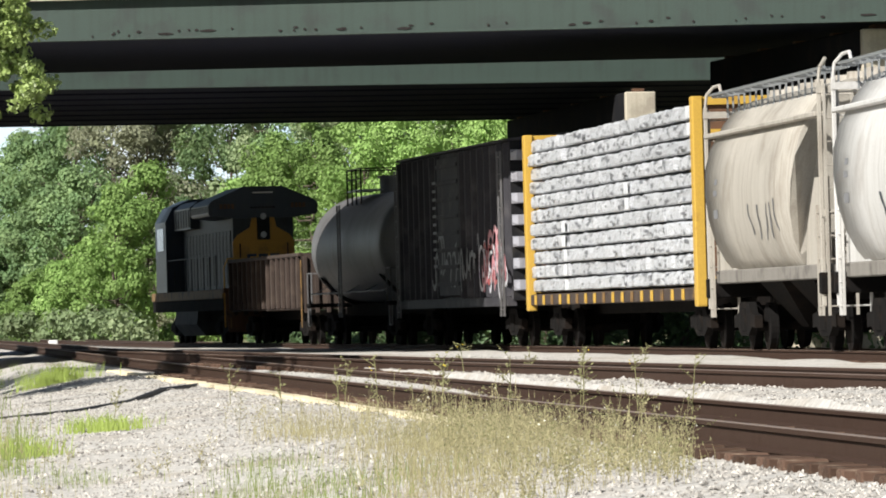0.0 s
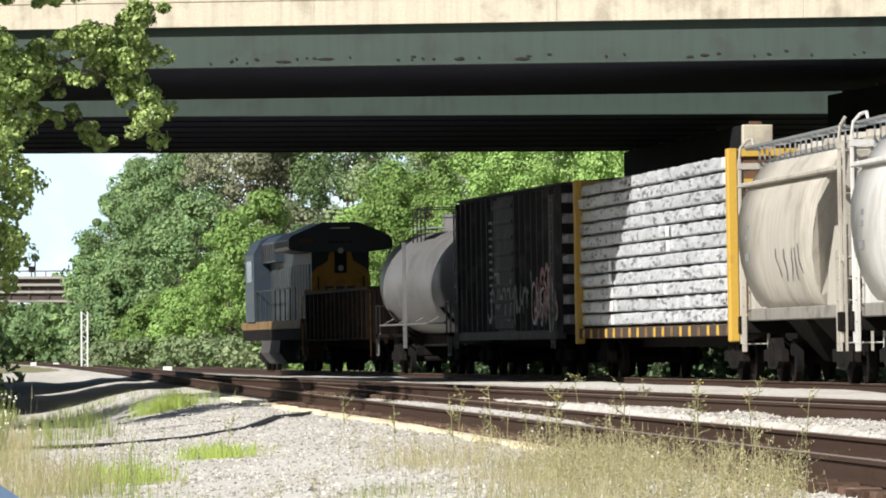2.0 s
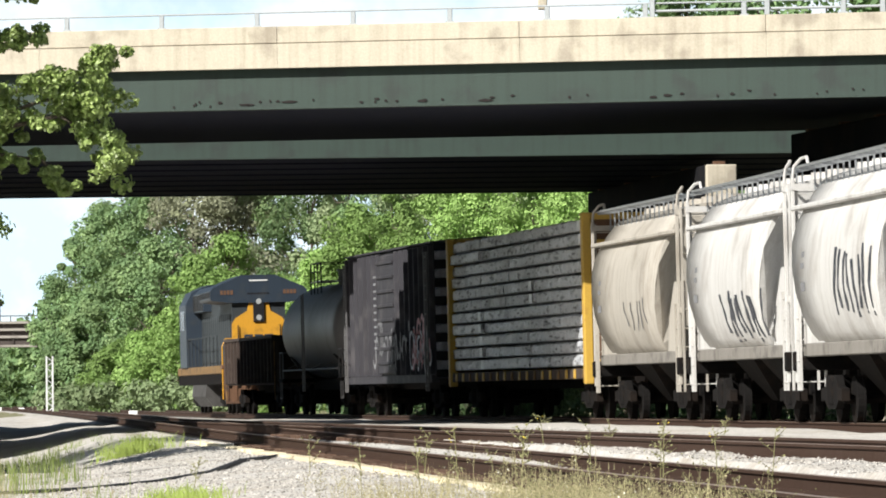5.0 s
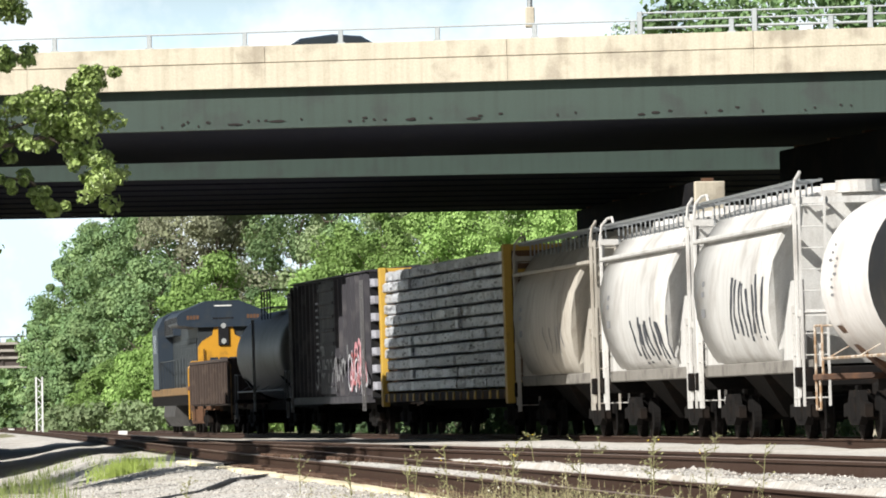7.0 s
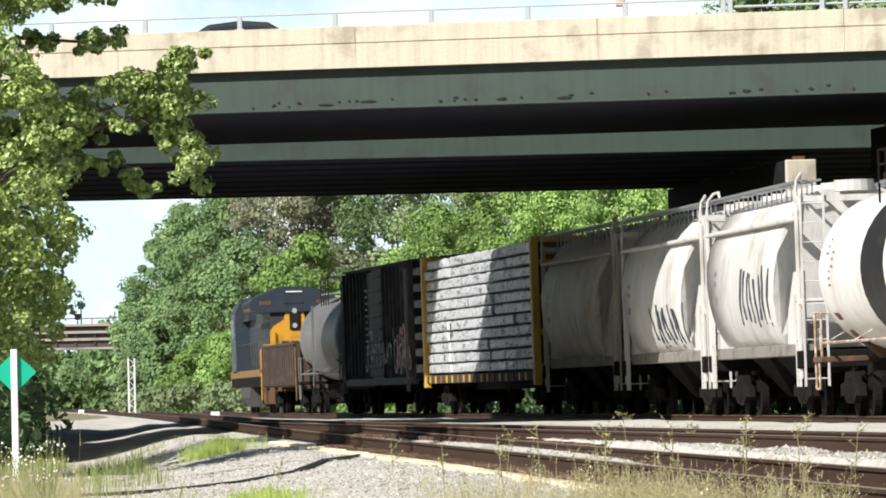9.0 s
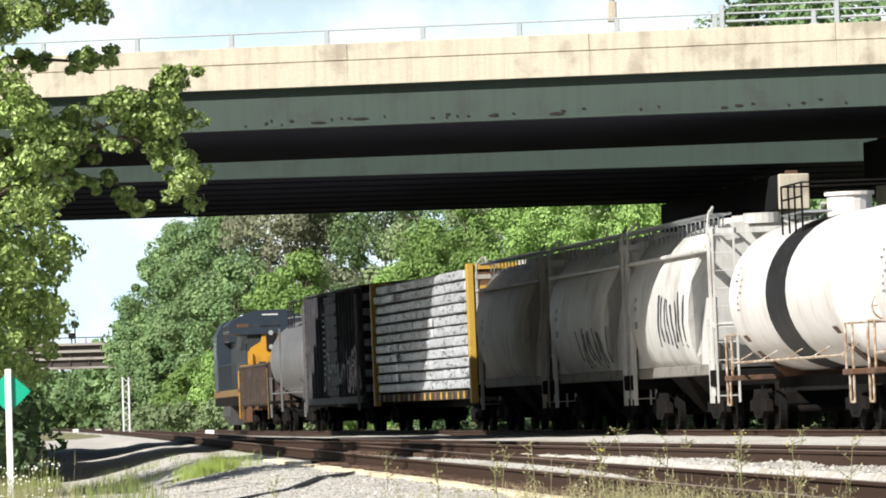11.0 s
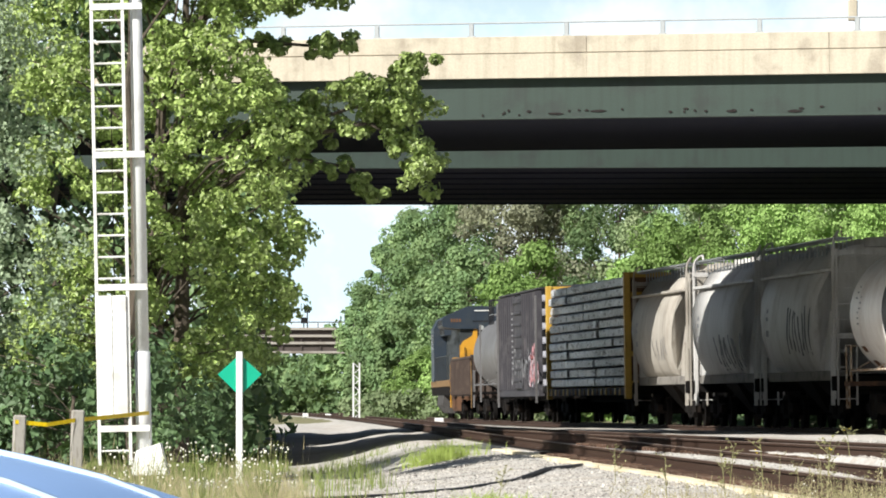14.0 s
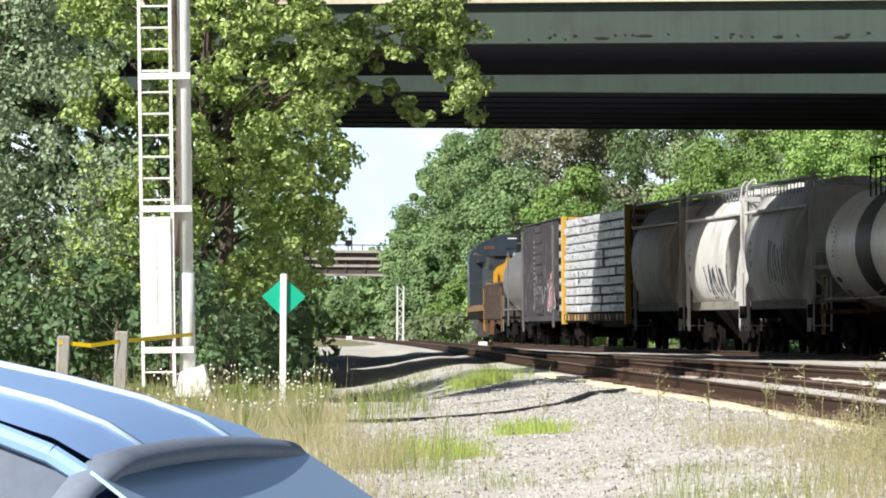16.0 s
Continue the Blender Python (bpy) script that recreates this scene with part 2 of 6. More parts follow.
M["rusttrim"] = mat("rust_stained_white_trim", (0.56, 0.50, 0.43), 0.7, spots=(0.30, 0.19, 0.11), scale=5, spot_edge=(0.42, 0.55), streak=0.3)
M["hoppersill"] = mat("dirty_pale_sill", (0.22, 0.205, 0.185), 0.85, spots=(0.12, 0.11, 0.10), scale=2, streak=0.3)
M["dustysteel"] = mat("dusty_dark_steel", (0.055, 0.052, 0.05), 0.85, spots=(0.03, 0.028, 0.026), scale=2, streak=0.3)
M["lens"] = mat("lamp_lens", (0.35, 0.36, 0.36), 0.15, bump=0)


# ---- mesh helpers ----
def link(name, bm, material, parent=None, label="", smooth=False):
    me = bpy.data.meshes.new(name)
    if smooth:
        for f in bm.faces:
            f.smooth = True
    bm.to_mesh(me)
    bm.free()
    for mm in material if isinstance(material, (list, tuple)) else [material]:
        me.materials.append(mm)
    ob = new(name, me)
    if parent:
        ob.parent = parent
    if label:
        tagged(ob, label)
    return ob


def part(name, bm, material, parent, label="", smooth=False):
    return link(name, bm, material, parent, label, smooth)


def thing(name, label, category, m=None, group="", kind=""):
    ob = new(name)
    ob.empty_display_size = 0.2
    if m is not None:
        ob.matrix_basis = m
    return tagged(ob, label, category, group, kind)


def box(bm, x0, x1, y0, y1, z0, z1, bevel=0.0, index=0):
    c = [(x, y, z) for z in (z0, z1) for y in (y0, y1) for x in (x0, x1)]
    v = [bm.verts.new(p) for p in c]
    fs = [bm.faces.new([v[i] for i in q]) for q in ((0, 2, 3, 1), (4, 5, 7, 6), (0, 1, 5, 4), (2, 6, 7, 3), (0, 4, 6, 2), (1, 3, 7, 5))]
    for f in fs:
        f.material_index = index
    if bevel:
        es = {e for f in fs for e in f.edges}
        r = bmesh.ops.bevel(bm, geom=list(es), offset=bevel, segments=1, affect="EDGES")
        for f in r["faces"]:
            f.material_index = index
    return v


def abox(*a, bevel=0.0):
    bm = bmesh.new()
    box(bm, *a, bevel=bevel)
    return bm


def tube(bm, a, b, r, r2=None, sides=8, index=0):
    """A round bar from a to b."""
    a, b = Vector(a), Vector(b)
    q = (b - a).to_track_quat("Z", "Y")
    r2 = r if r2 is None else r2
    rings = []
    for p, rad in ((a, r), (b, r2)):
        rings.append([bm.verts.new(p + q @ Vector((rad * math.cos(2 * math.pi * i / sides), rad * math.sin(2 * math.pi * i / sides), 0))) for i in range(sides)])
    for i in range(sides):
        j = (i + 1) % sides
        bm.faces.new((rings[0][i], rings[0][j], rings[1][j], rings[1][i])).material_index = index
    bm.faces.new(rings[0][::-1]).material_index = index
    bm.faces.new(rings[1]).material_index = index


def pipe(bm, pts, r, sides=6):
    for a, b in zip(pts, pts[1:]):
        tube(bm, a, b, r, sides=sides)


def loft(bm, rings, closed=True, caps=True, index=0):
    """Skin through rings of points of equal length."""
    vs = [[bm.verts.new(p) for p in ring] for ring in rings]
    k = len(vs[0])
    for a, b in zip(vs, vs[1:]):
        for i in range(k if closed else k - 1):
            j = (i + 1) % k
            bm.faces.new((a[i], a[j], b[j], b[i])).material_index = index
    if caps and closed:
        bm.faces.new(vs[0][::-1]).material_index = index
        bm.faces.new(vs[-1]).material_index = index
    return vs


def fix(bm):
    bmesh.ops.recalc_face_normals(bm, faces=bm.faces)
    return bm


# ---- the plan ----
def smooth(a, b, x):
    t = min(max((x - a) / (b - a), 0), 1)
    return t * t * (3 - 2 * t)


def verge_x(y):
    """Inner line of the weedy verge, which meets the near track at the turnout."""
    d = y - 60
    return 1.5 - 0.045 * d - 0.00003 * d * d


def near_x(y):
    """Centre line of the near track."""
    w = smooth(80, 150, y)
    return (3.40 - 0.0555 * (y - 60)) * (1 - w) + verge_x(y) * w


def near_z(y):
    """Height of the near track's rail heads: it lies a little lower than the main line."""
    return -0.17 * (1 - smooth(80, 150, y))


def branch_x(y):
    """Centre line of the track that leaves the near one at a turnout."""
    s = min(max((175 - y) / 105, 0), 1.25)
    return verge_x(y) + 4.75 * s ** 1.25


def level(y):
    return 0.0


def _train_table():
    """Centre line of the train's track, from its slope along the way."""
    xs, x, y = {}, 16.02, 20.0
    while y <= 620:
        xs[round(y)] = x
        x += float(np.interp(y, (90, 125, 160, 195, 230, 265, 300, 620), (-0.060, -0.088, -0.1196, -0.1193, -0.0883, -0.068, -0.06, -0.08)))
        y += 1
    return xs


TRAIN = _train_table()


def train_x(y):
    y = min(max(y, 20.0), 618.0)
    i = int(y)
    return TRAIN[i] + (TRAIN[i + 1] - TRAIN[i]) * (y - i)


def ground_z(x, y):
    """Height of the ground: a raised track bed, a low verge on the camera's side, a wooded rise beyond."""
    n = near_x(y)
    side = n - 1.5 - x
    bed = -0.24 + near_z(y)
    z = bed
    low = -0.62 - 0.42 * smooth(60, 25, y) - 0.27 * smooth(92, 118, y) + 0.35 * smooth(230, 330, y)
    z += (low - bed) * smooth(0.1, 4.5 - 1.2 * smooth(95, 120, y), side)
    z += 0.25 * smooth(14, 40, side)
    # gravel filled up between the near track and the main line
    off = x - n
    z = max(z, bed + (0.14 + 0.12 * smooth(150, 90, y)) * smooth(0.85, 1.2, off) * smooth(0.9, 1.5, train_x(y) - x)) if y < 190 and off > 1.2 else z
    # gentle swells of the yard beyond the bridge
    z += float(np.interp(y, (138, 147, 167, 181, 207, 260, 330), (0, -0.02, 0.34, 0.16, 0.52, 0.48, 0.1))) * smooth(0.8, 3.2, side) * smooth(30, 15, side)
    right = x - train_x(y) - 4
    z += 5.5 * smooth(0, 30, right) * smooth(215, 300, y)
    z += 0.05 * noise.noise((x * 0.5, y * 0.25, 0)) + 0.03 * noise.noise((x * 1.7, y * 0.8, 3))
    return z


def patchy(x, y, k):
    return noise.noise((x * 0.7, y * 0.3, k))


# ---- ground and tracks ----
def build_ground():
    ys = list(np.concatenate([np.arange(-12, 30, 2.0), np.arange(30, 70, 0.8), np.arange(70, 140, 1.6), np.arange(140, 320, 2.5), np.arange(320, 640, 20.0), [800, 1200, 2000, 3500]]))
    us = list(np.concatenate([[-1500, -700, -300, -150, -90], np.arange(-60, -16, 3.0), np.arange(-16, -8, 0.5), np.arange(-8, 3, 0.2), np.arange(3, 14, 0.5), np.arange(14, 60, 2.5), [70, 110, 200, 400, 900, 1800]]))
    verts = [(u + near_x(min(max(y, 0), 300)), y, ground_z(u + near_x(min(max(y, 0), 300)), y) if y < 640 and abs(u) < 300 else (5.3 if u > 100 else -0.4)) for y in ys for u in us]
    k = len(us)
    faces = [(j * k + i, j * k + i + 1, (j + 1) * k + i + 1, (j + 1) * k + i) for j in range(len(ys) - 1) for i in range(k - 1)]
    me = bpy.data.meshes.new("ground")
    me.from_pydata(verts, [], faces)
    me.materials.append(M["gravel"])
    me.materials.append(M["soil"])
    for p in me.polygons:
        c = p.center
        side = verge_x(c.y) - c.x
        wob = 1.2 * noise.noise((c.x * 0.4, c.y * 0.2, 7))
        p.material_index = 1 if (side > 7.0 + wob or c.x > train_x(c.y) + 4 or (c.y < 40 + 3 * wob and side > 4.5 + wob) or (c.y > 125 and side > 5.6 + wob) or c.y > 320 or c.y < 25) else 0
        p.use_smooth = True
    return tagged(new("ground", me), "pale gravel yard ground with weedy soil verges", "ground", kind="structure")


def sweep(name, line, prof, y0, y1, step, mats, parent, idx=None, rise=level):
    """A profile (x, z) drawn along a track's line."""
    verts, faces, mi = [], [], []
    ys = np.arange(y0, y1 + 0.01, step)
    k = len(prof)
    for y in ys:
        for px, pz in prof:
            verts.append((line(y) + px, y, pz + rise(y)))
    for j in range(len(ys) - 1):
        for i in range(k - 1):
            faces.append((j * k + i, j * k + i + 1, (j + 1) * k + i + 1, (j + 1) * k + i))
            mi.append(idx[i] if idx else 0)
    me = bpy.data.meshes.new(name)
    me.from_pydata(verts, [], faces)
    for mm in mats:
        me.materials.append(mm)
    for p, q in zip(me.polygons, mi):
        p.material_index = q
    ob = new(name, me)
    ob.parent = parent
    return ob


RAILPROF = [(-0.07, -0.17), (-0.07, -0.155), (-0.015, -0.14), (-0.012, -0.045), (-0.036, -0.035), (-0.036, -0.004), (-0.028, 0.0), (0.028, 0.0), (0.036, -0.004), (0.036, -0.035), (0.012, -0.045), (0.015, -0.14), (0.07, -0.155), (0.07, -0.17)]
RAILIDX = [0, 0, 0, 0, 0, 1, 1, 1, 0, 0, 0, 0, 0]


def build_track(line, y0, y1, label, tie0, tie1, rise=level):
    t = thing("railway_track", label, "railway track", kind="structure")
    sweep("ballast_bed", line, [(-2.6, -0.40), (-0.9, -0.205), (0, -0.20), (0.9, -0.205), (2.6, -0.40)], y0, y1, 2.0, [M["gravel"], M["ballast"]], t, [0, 1, 1, 0], rise)
    for off in (-0.7535, 0.7535):
        sweep("rail", lambda y, o=off: line(y) + o, RAILPROF, y0, y1, 1.0, [M["rail"], M["railtop"]], t, RAILIDX, rise)
    me = None
    y = tie0
    n = 0
    while y < tie1:
        ang = -math.atan(line(y + 0.5) - line(y - 0.5))
        if n < 150:
            if me is None:
                b = abox(-1.12, 1.12, -0.11, 0.11, -0.16, 0.0, bevel=0.012)
                me = bpy.data.meshes.new("sleeper")
                b.to_mesh(me)
                b.free()
                me.materials.append(M["tie"])
            o = new("sleeper", me)
            o.parent = t
            o.matrix_basis = Matrix.Translation((line(y) + random.uniform(-0.05, 0.05), y, rise(y) - 0.165 + random.uniform(-0.012, 0.008))) @ Matrix.Rotation(ang + random.uniform(-0.02, 0.02), 4, "Z")
        n += 1
        y += 0.52
    return t


# ---- stuff on the ground ----
def mesh_stuff(name, verts, faces, material, label, category, mi=None, mats=None):
    me = bpy.data.meshes.new(name)
    me.from_pydata(verts, [], faces)
    for mm in mats or [material]:
        me.materials.append(mm)
    if mi is not None:
        me.polygons.foreach_set("material_index", mi)
    return tagged(new(name, me), label, category, kind="stuff")


def build_stones():
    rng = random.Random(3)
    V, F = [], []
    for i in range(95000):
        y = 30 + 86 * rng.random() ** 1.35
        x = near_x(y) + rng.uniform(-8.5, 5.5)
        d = near_x(y) - x
        if abs(d) < 0.7 and rng.random() < 0.7:
            continue
        z = ground_z(x, y)
        for ln, rise in ((near_x, near_z), (branch_x, level)):
            if abs(x - ln(y)) < 2.5:
                z = max(z, rise(y) - 0.205 - 0.115 * max(abs(x - ln(y)) - 0.9, 0))
        r = rng.uniform(0.009, 0.023) * (1.6 if rng.random() < 0.05 else 1)
        b = len(V)
        a = rng.random() * 6.28
        for k in range(4):
            q = a + k * 1.57 + rng.uniform(-0.4, 0.4)
            V.append((x + r * math.cos(q), y + r * math.sin(q), z + rng.uniform(-0.3, 0.35) * r))
        V.append((x + rng.uniform(-0.4, 0.4) * r, y + rng.uniform(-0.4, 0.4) * r, z + r * rng.uniform(0.6, 1.1)))
        F += [(b, b + 1, b + 4), (b + 1, b + 2, b + 4), (b + 2, b + 3, b + 4), (b + 3, b, b + 4)]
    mesh_stuff("loose_stones", V, F, M["stone"], "loose pale grey crushed stones on the ground", "gravel")


def blades(V, F, rng, x, y, z, hgt, n, w, lean=0.35, spread=0.12, seed_head=False):
    for i in range(n):
        a, bx, by = rng.random() * 6.28, x + rng.gauss(0, spread), y + rng.gauss(0, spread)
        h = hgt * rng.uniform(0.55, 1.15)
        lx, ly = math.cos(a) * lean * h * rng.random(), math.sin(a) * lean * h * rng.random()
        wx = w * rng.uniform(0.6, 1.2)
        b = len(V)
        V += [(bx - wx, by, z - 0.03), (bx + wx, by, z - 0.03), (bx + lx * 0.4 - wx * 0.8, by + ly * 0.4, z + h * 0.6), (bx + lx * 0.4 + wx * 0.8, by + ly * 0.4, z + h * 0.6), (bx + lx, by + ly, z + h)]
        F += [(b, b + 1, b + 3, b + 2), (b + 2, b + 3, b + 4)]
        if seed_head:
            c = len(V)
            V += [(bx + lx - 2 * wx, by + ly, z + h * 0.93), (bx + lx + 2 * wx, by + ly, z + h * 0.93), (bx + lx * 1.05, by + ly, z + h * 1.1)]
            F += [(c, c + 1, c + 2)]


def build_grass():
    rng = random.Random(5)
    V, F = [], []
    # tall thin dry grass on the low verge, in drifts of uneven height, denser towards the car and below the signal
    for i in range(11500):
        y = rng.uniform(28, 82)
        x = verge_x(y) - rng.uniform(1.9, 10.5)
        side = verge_x(y) - x
        nz = noise.noise((x * 0.55, y * 0.16, 2.0))
        lim = 4.1 + 1.6 * nz - 0.9 * smooth(46, 34, y)
        pt = patchy(x * 2, y, 4.0)
        if side < lim or (y > 58 and side < 4.6) or pt < 0.0 + 0.12 * smooth(40, 30, y) - 0.25 * smooth(5.5, 8.0, side):
            continue
        hh = rng.uniform(0.2, 0.55) * (0.55 + 0.45 * smooth(2, 5, side)) * (0.75 + 0.6 * max(pt, -0.2))
        if rng.random() < 0.06:
            hh *= 1.5
        blades(V, F, rng, x, y, ground_z(x, y), hh, 7, 0.0019, lean=0.5, spread=0.16, seed_head=rng.random() < 0.45)
    # a bushy stand of weeds and grass beside the near rail
    for i in range(900):
        y = rng.uniform(37, 58)
        x = near_x(y) - 1.15 - 0.9 * smooth(44, 37, y) - 2.0 * rng.random()
        if noise.noise((x * 0.9, y * 0.3, 5.0)) < 0.0:
            continue
        blades(V, F, rng, x, y, ground_z(x, y), rng.uniform(0.12, 0.42) * rng.uniform(0.6, 1.0), 7, 0.0017, lean=0.8, spread=0.2, seed_head=rng.random() < 0.5)
    mesh_stuff("dry_grass", V, F, M["drygrass"], "tall dry straw-coloured grass on the verge", "grass")
    V, F = [], []
    for i in range(1100):
        y = rng.uniform(30, 130)
        x = verge_x(y) - rng.uniform(3.4, 14)
        if noise.noise((x * 0.5, y * 0.12, 9.0)) < 0.12:
            continue
        blades(V, F, rng, x, y, ground_z(x, y), rng.uniform(0.2, 0.5), 8, 0.005)
    for i in range(5200):
        y = rng.uniform(24, 80)
        x = verge_x(y) - (0.2 + 5 * rng.random() if y < 52 else rng.uniform(3.6, 10.5))
        if noise.noise((x * 0.8, y * 0.25, 12.0)) < 0.12 or (y > 58 and verge_x(y) - x < 4.6):
            continue
        z = ground_z(x, y)
        blades(V, F, rng, x, y, z, rng.uniform(0.06, 0.2), 6, 0.0022, lean=0.6, spread=0.2)
    for i in range(2600):
        y = rng.uniform(108, 185)
        x = verge_x(y) - rng.uniform(5.0, 11)
        if noise.noise((x * 0.5, y * 0.1, 19.0)) < -0.05:
            continue
        blades(V, F, rng, x, y, ground_z(x, y), rng.uniform(0.1, 0.3), 8, 0.009)
    for cx, cy, r, n, h in ((-5.6, 130, 1.0, 90, 0.22),):
        for i in range(n):
            x, y = cx + rng.gauss(0, r), cy + rng.gauss(0, r * 5)
            blades(V, F, rng, x, y, ground_z(x, y), h * rng.uniform(0.5, 1.1), 9, 0.004, lean=0.9, spread=0.1)
    V2, F2 = [], []
    for cx, cy, r, n, h in ((-3.05, 115, 0.3, 85, 0.36), (-1.25, 67, 0.2, 46, 0.2), (-1.95, 57, 0.22, 60, 0.22)):
        for i in range(n):
            x, y = cx + rng.gauss(0, r), cy + rng.gauss(0, r * 1.7)
            blades(V2, F2, rng, x, y, ground_z(x, y), h * rng.uniform(0.5, 1.1), 9, 0.005, lean=0.9, spread=0.1)
    mesh_stuff("grass_tufts", V2, F2, M["tuft"], "bright yellow-green grass tufts in the pale gravel", "grass")
    mesh_stuff("green_grass", V, F, M["grass"], "bright green grass tufts in the gravel", "grass")


def build_wild_weeds():
    """Bushy wild weeds in drifts beside the near rail: thin branching stems with many tiny leaves and seeds."""
    rng = random.Random(18)
    V, F, mi = [], [], []

    def strip(p, q, w):
        b = len(V)
        V.extend([(p.x - w, p.y, p.z), (p.x + w, p.y, p.z), (q.x + w * 0.6, q.y, q.z), (q.x - w * 0.6, q.y, q.z)])
        F.append((b, b + 1, b + 2, b + 3))
        mi.append(0)
    for i in range(900):
        if i < 520:
            y = rng.uniform(36, 53)
            x = near_x(y) - 1.2 - 0.7 * smooth(44, 36, y) - 1.5 * rng.random()
            keep = -0.1
        else:
            y = rng.uniform(34, 66)
            x = near_x(y) - rng.uniform(1.4, 6.0)
            keep = 0.2
        if noise.noise((x * 0.8, y * 0.25, 8.0)) < keep:
            continue
        h = (rng.uniform(0.12, 0.36) if rng.random() < 0.85 else rng.uniform(0.36, 0.58)) * (1.0 if i < 520 else 0.7)
        base = Vector((x, y, ground_z(x, y) - 0.01))
        top = base + Vector((rng.gauss(0, 0.12) * h, rng.gauss(0, 0.1) * h, h))
        strip(base, top, 0.0022)
        tone = 1 if rng.random() < 0.4 else 2
        for k in range(rng.randint(6, 10)):
            p = base.lerp(top, rng.uniform(0.2, 1.0))
            q = p + Vector((rng.gauss(0, 0.075), rng.gauss(0, 0.06), rng.uniform(0.0, 0.11)))
            strip(p, q, 0.0014)
            for m in range(4):
                c = p.lerp(q, rng.uniform(0.2, 1.1)) + Vector((rng.gauss(0, 0.008), 0, rng.gauss(0, 0.008)))
                r, a = rng.uniform(0.004, 0.009), rng.random() * 6.28
                b = len(V)
                V.extend([(c.x + r * math.cos(a + d), c.y + 0.5 * r * math.sin(a + 2 * d), c.z + r * math.sin(a + d)) for d in (0, 2.0, 4.2)])
                F.append((b, b + 1, b + 2))
                mi.append(tone if rng.random() < 0.985 else 3)
    mesh_stuff("wild_weeds", V, F, None, "bushy olive and straw-coloured wild weeds by the rail", "weeds", mi, [M["drygrass"], M["weedgreen"], M["drygrass"], M["flower"]])


def build_weeds():
    """Single tall weeds along the near rail, each a thing: stem, side shoots and small leaves."""
    rng = random.Random(8)
    spots = [(2.95, 75.0, 0.42), (1.85, 52.0, 0.5), (3.7, 74, 0.3), (1.1, 55, 0.42), (0.1, 60, 0.4), (5.6, 82, 0.34), (2.2, 47, 0.55), (2.6, 44.5, 0.6), (1.6, 45, 0.55),
             (3.1, 46, 0.5), (1.25, 49, 0.5), (0.9, 46, 0.52), (2.9, 50, 0.42), (0.5, 50.5, 0.45), (-1.1, 64, 0.4), (3.3, 43.5, 0.55), (4.2, 72.5, 0.3)]
    for u, v, h in spots:
        f = 1.3 if v < 62 else 1.12
        x, y, h = u * f, v * f, h * f * 0.9
        t = thing("weed", "thin green weed with small yellow buds beside the rail", "weed", pose(x, y, ground_z(x, y) - 0.02), group="weeds by the track")
        bm = bmesh.new()
        top = (rng.uniform(-0.08, 0.08), 0, h)
        tube(bm, (0, 0, 0), top, 0.006, 0.003, sides=5)
        for k in range(9):
            f = rng.uniform(0.25, 1.0)
            p = Vector(top) * f
            q = p + Vector((rng.uniform(-0.14, 0.14), rng.uniform(-0.1, 0.1), rng.uniform(0.03, 0.14)))
            tube(bm, p, q, 0.003, 0.002, sides=4)
            for s in range(3):
                c = p.lerp(q, rng.uniform(0.3, 1.1))
                a = rng.uniform(0, 6.28)
                e = Vector((math.cos(a), math.sin(a) * 0.5, rng.uniform(-0.4, 0.6))) * rng.uniform(0.02, 0.038)
                w = Vector((0.006, 0, 0.012))
                bm.faces.new([bm.verts.new(v) for v in (c, c + e * 0.5 + w, c + e, c + e * 0.5 - w)])
        part("stem", bm, M["weedgreen"], t)
        if rng.random() < 0.75:
            continue
        bm = bmesh.new()
        for k in range(2):
            c = Vector(top) + Vector((rng.uniform(-0.06, 0.06), rng.uniform(-0.04, 0.04), rng.uniform(-0.1, 0.03)))
            bmesh.ops.create_icosphere(bm, subdivisions=1, radius=0.008, matrix=Matrix.Translation(c))
        part("bud", bm, M["yflower"], t)
    for x, y in ((-4.05, 62), (-3.5, 64), (-4.5, 60)):
        t = thing("wild_flower", "clump of small white wild flowers among dry grass", "flower", pose(x, y, ground_z(x, y)), group="wild flowers")
        b1, b2 = bmesh.new(), bmesh.new()
        for k in range(80):
            e = Vector((rng.gauss(0, 0.2), rng.gauss(0, 0.2), rng.uniform(0.35, 0.8)))
            tube(b1, (e.x * 0.3, e.y * 0.3, 0), e, 0.003, 0.002, sides=4)
            bmesh.ops.create_icosphere(b2, subdivisions=1, radius=rng.uniform(0.007, 0.014), matrix=Matrix.Translation(e))
        part("stem", b1, M["grass"], t)
        part("blossom", b2, M["flower"], t)


# ---- trees ----
def leaf_cloud(V, F, rng, centre, rad, n, size, squash=0.75, turn=0.7):
    """Leaves spread through a clump, denser at its skin."""
    for i in range(n):
        d = Vector((rng.gauss(0, 1), rng.gauss(0, 1), rng.gauss(0, 1))).normalized() * rad * rng.uniform(0.35, 1.0) ** 0.6
        d.z *= squash
        c = centre + d
        nrm = (d.normalized() + Vector((rng.uniform(-turn, turn), rng.uniform(-turn, turn), rng.uniform(-0.3, 0.3 + turn)))).normalized()
        t = nrm.orthogonal().normalized()
        t = (Matrix.Rotation(rng.random() * 6.28, 3, nrm) @ t)
        s = nrm.cross(t)
        q = size * rng.uniform(0.45, 1.4)
        b = len(V)
        fold = nrm * q * 0.18
        V += [tuple(c - t * q * 0.5), tuple(c + s * q * 0.42 + fold), tuple(c + t * q * 0.6), tuple(c - s * q * 0.42 + fold)]
        F += [(b, b + 1, b + 2), (b, b + 2, b + 3)]


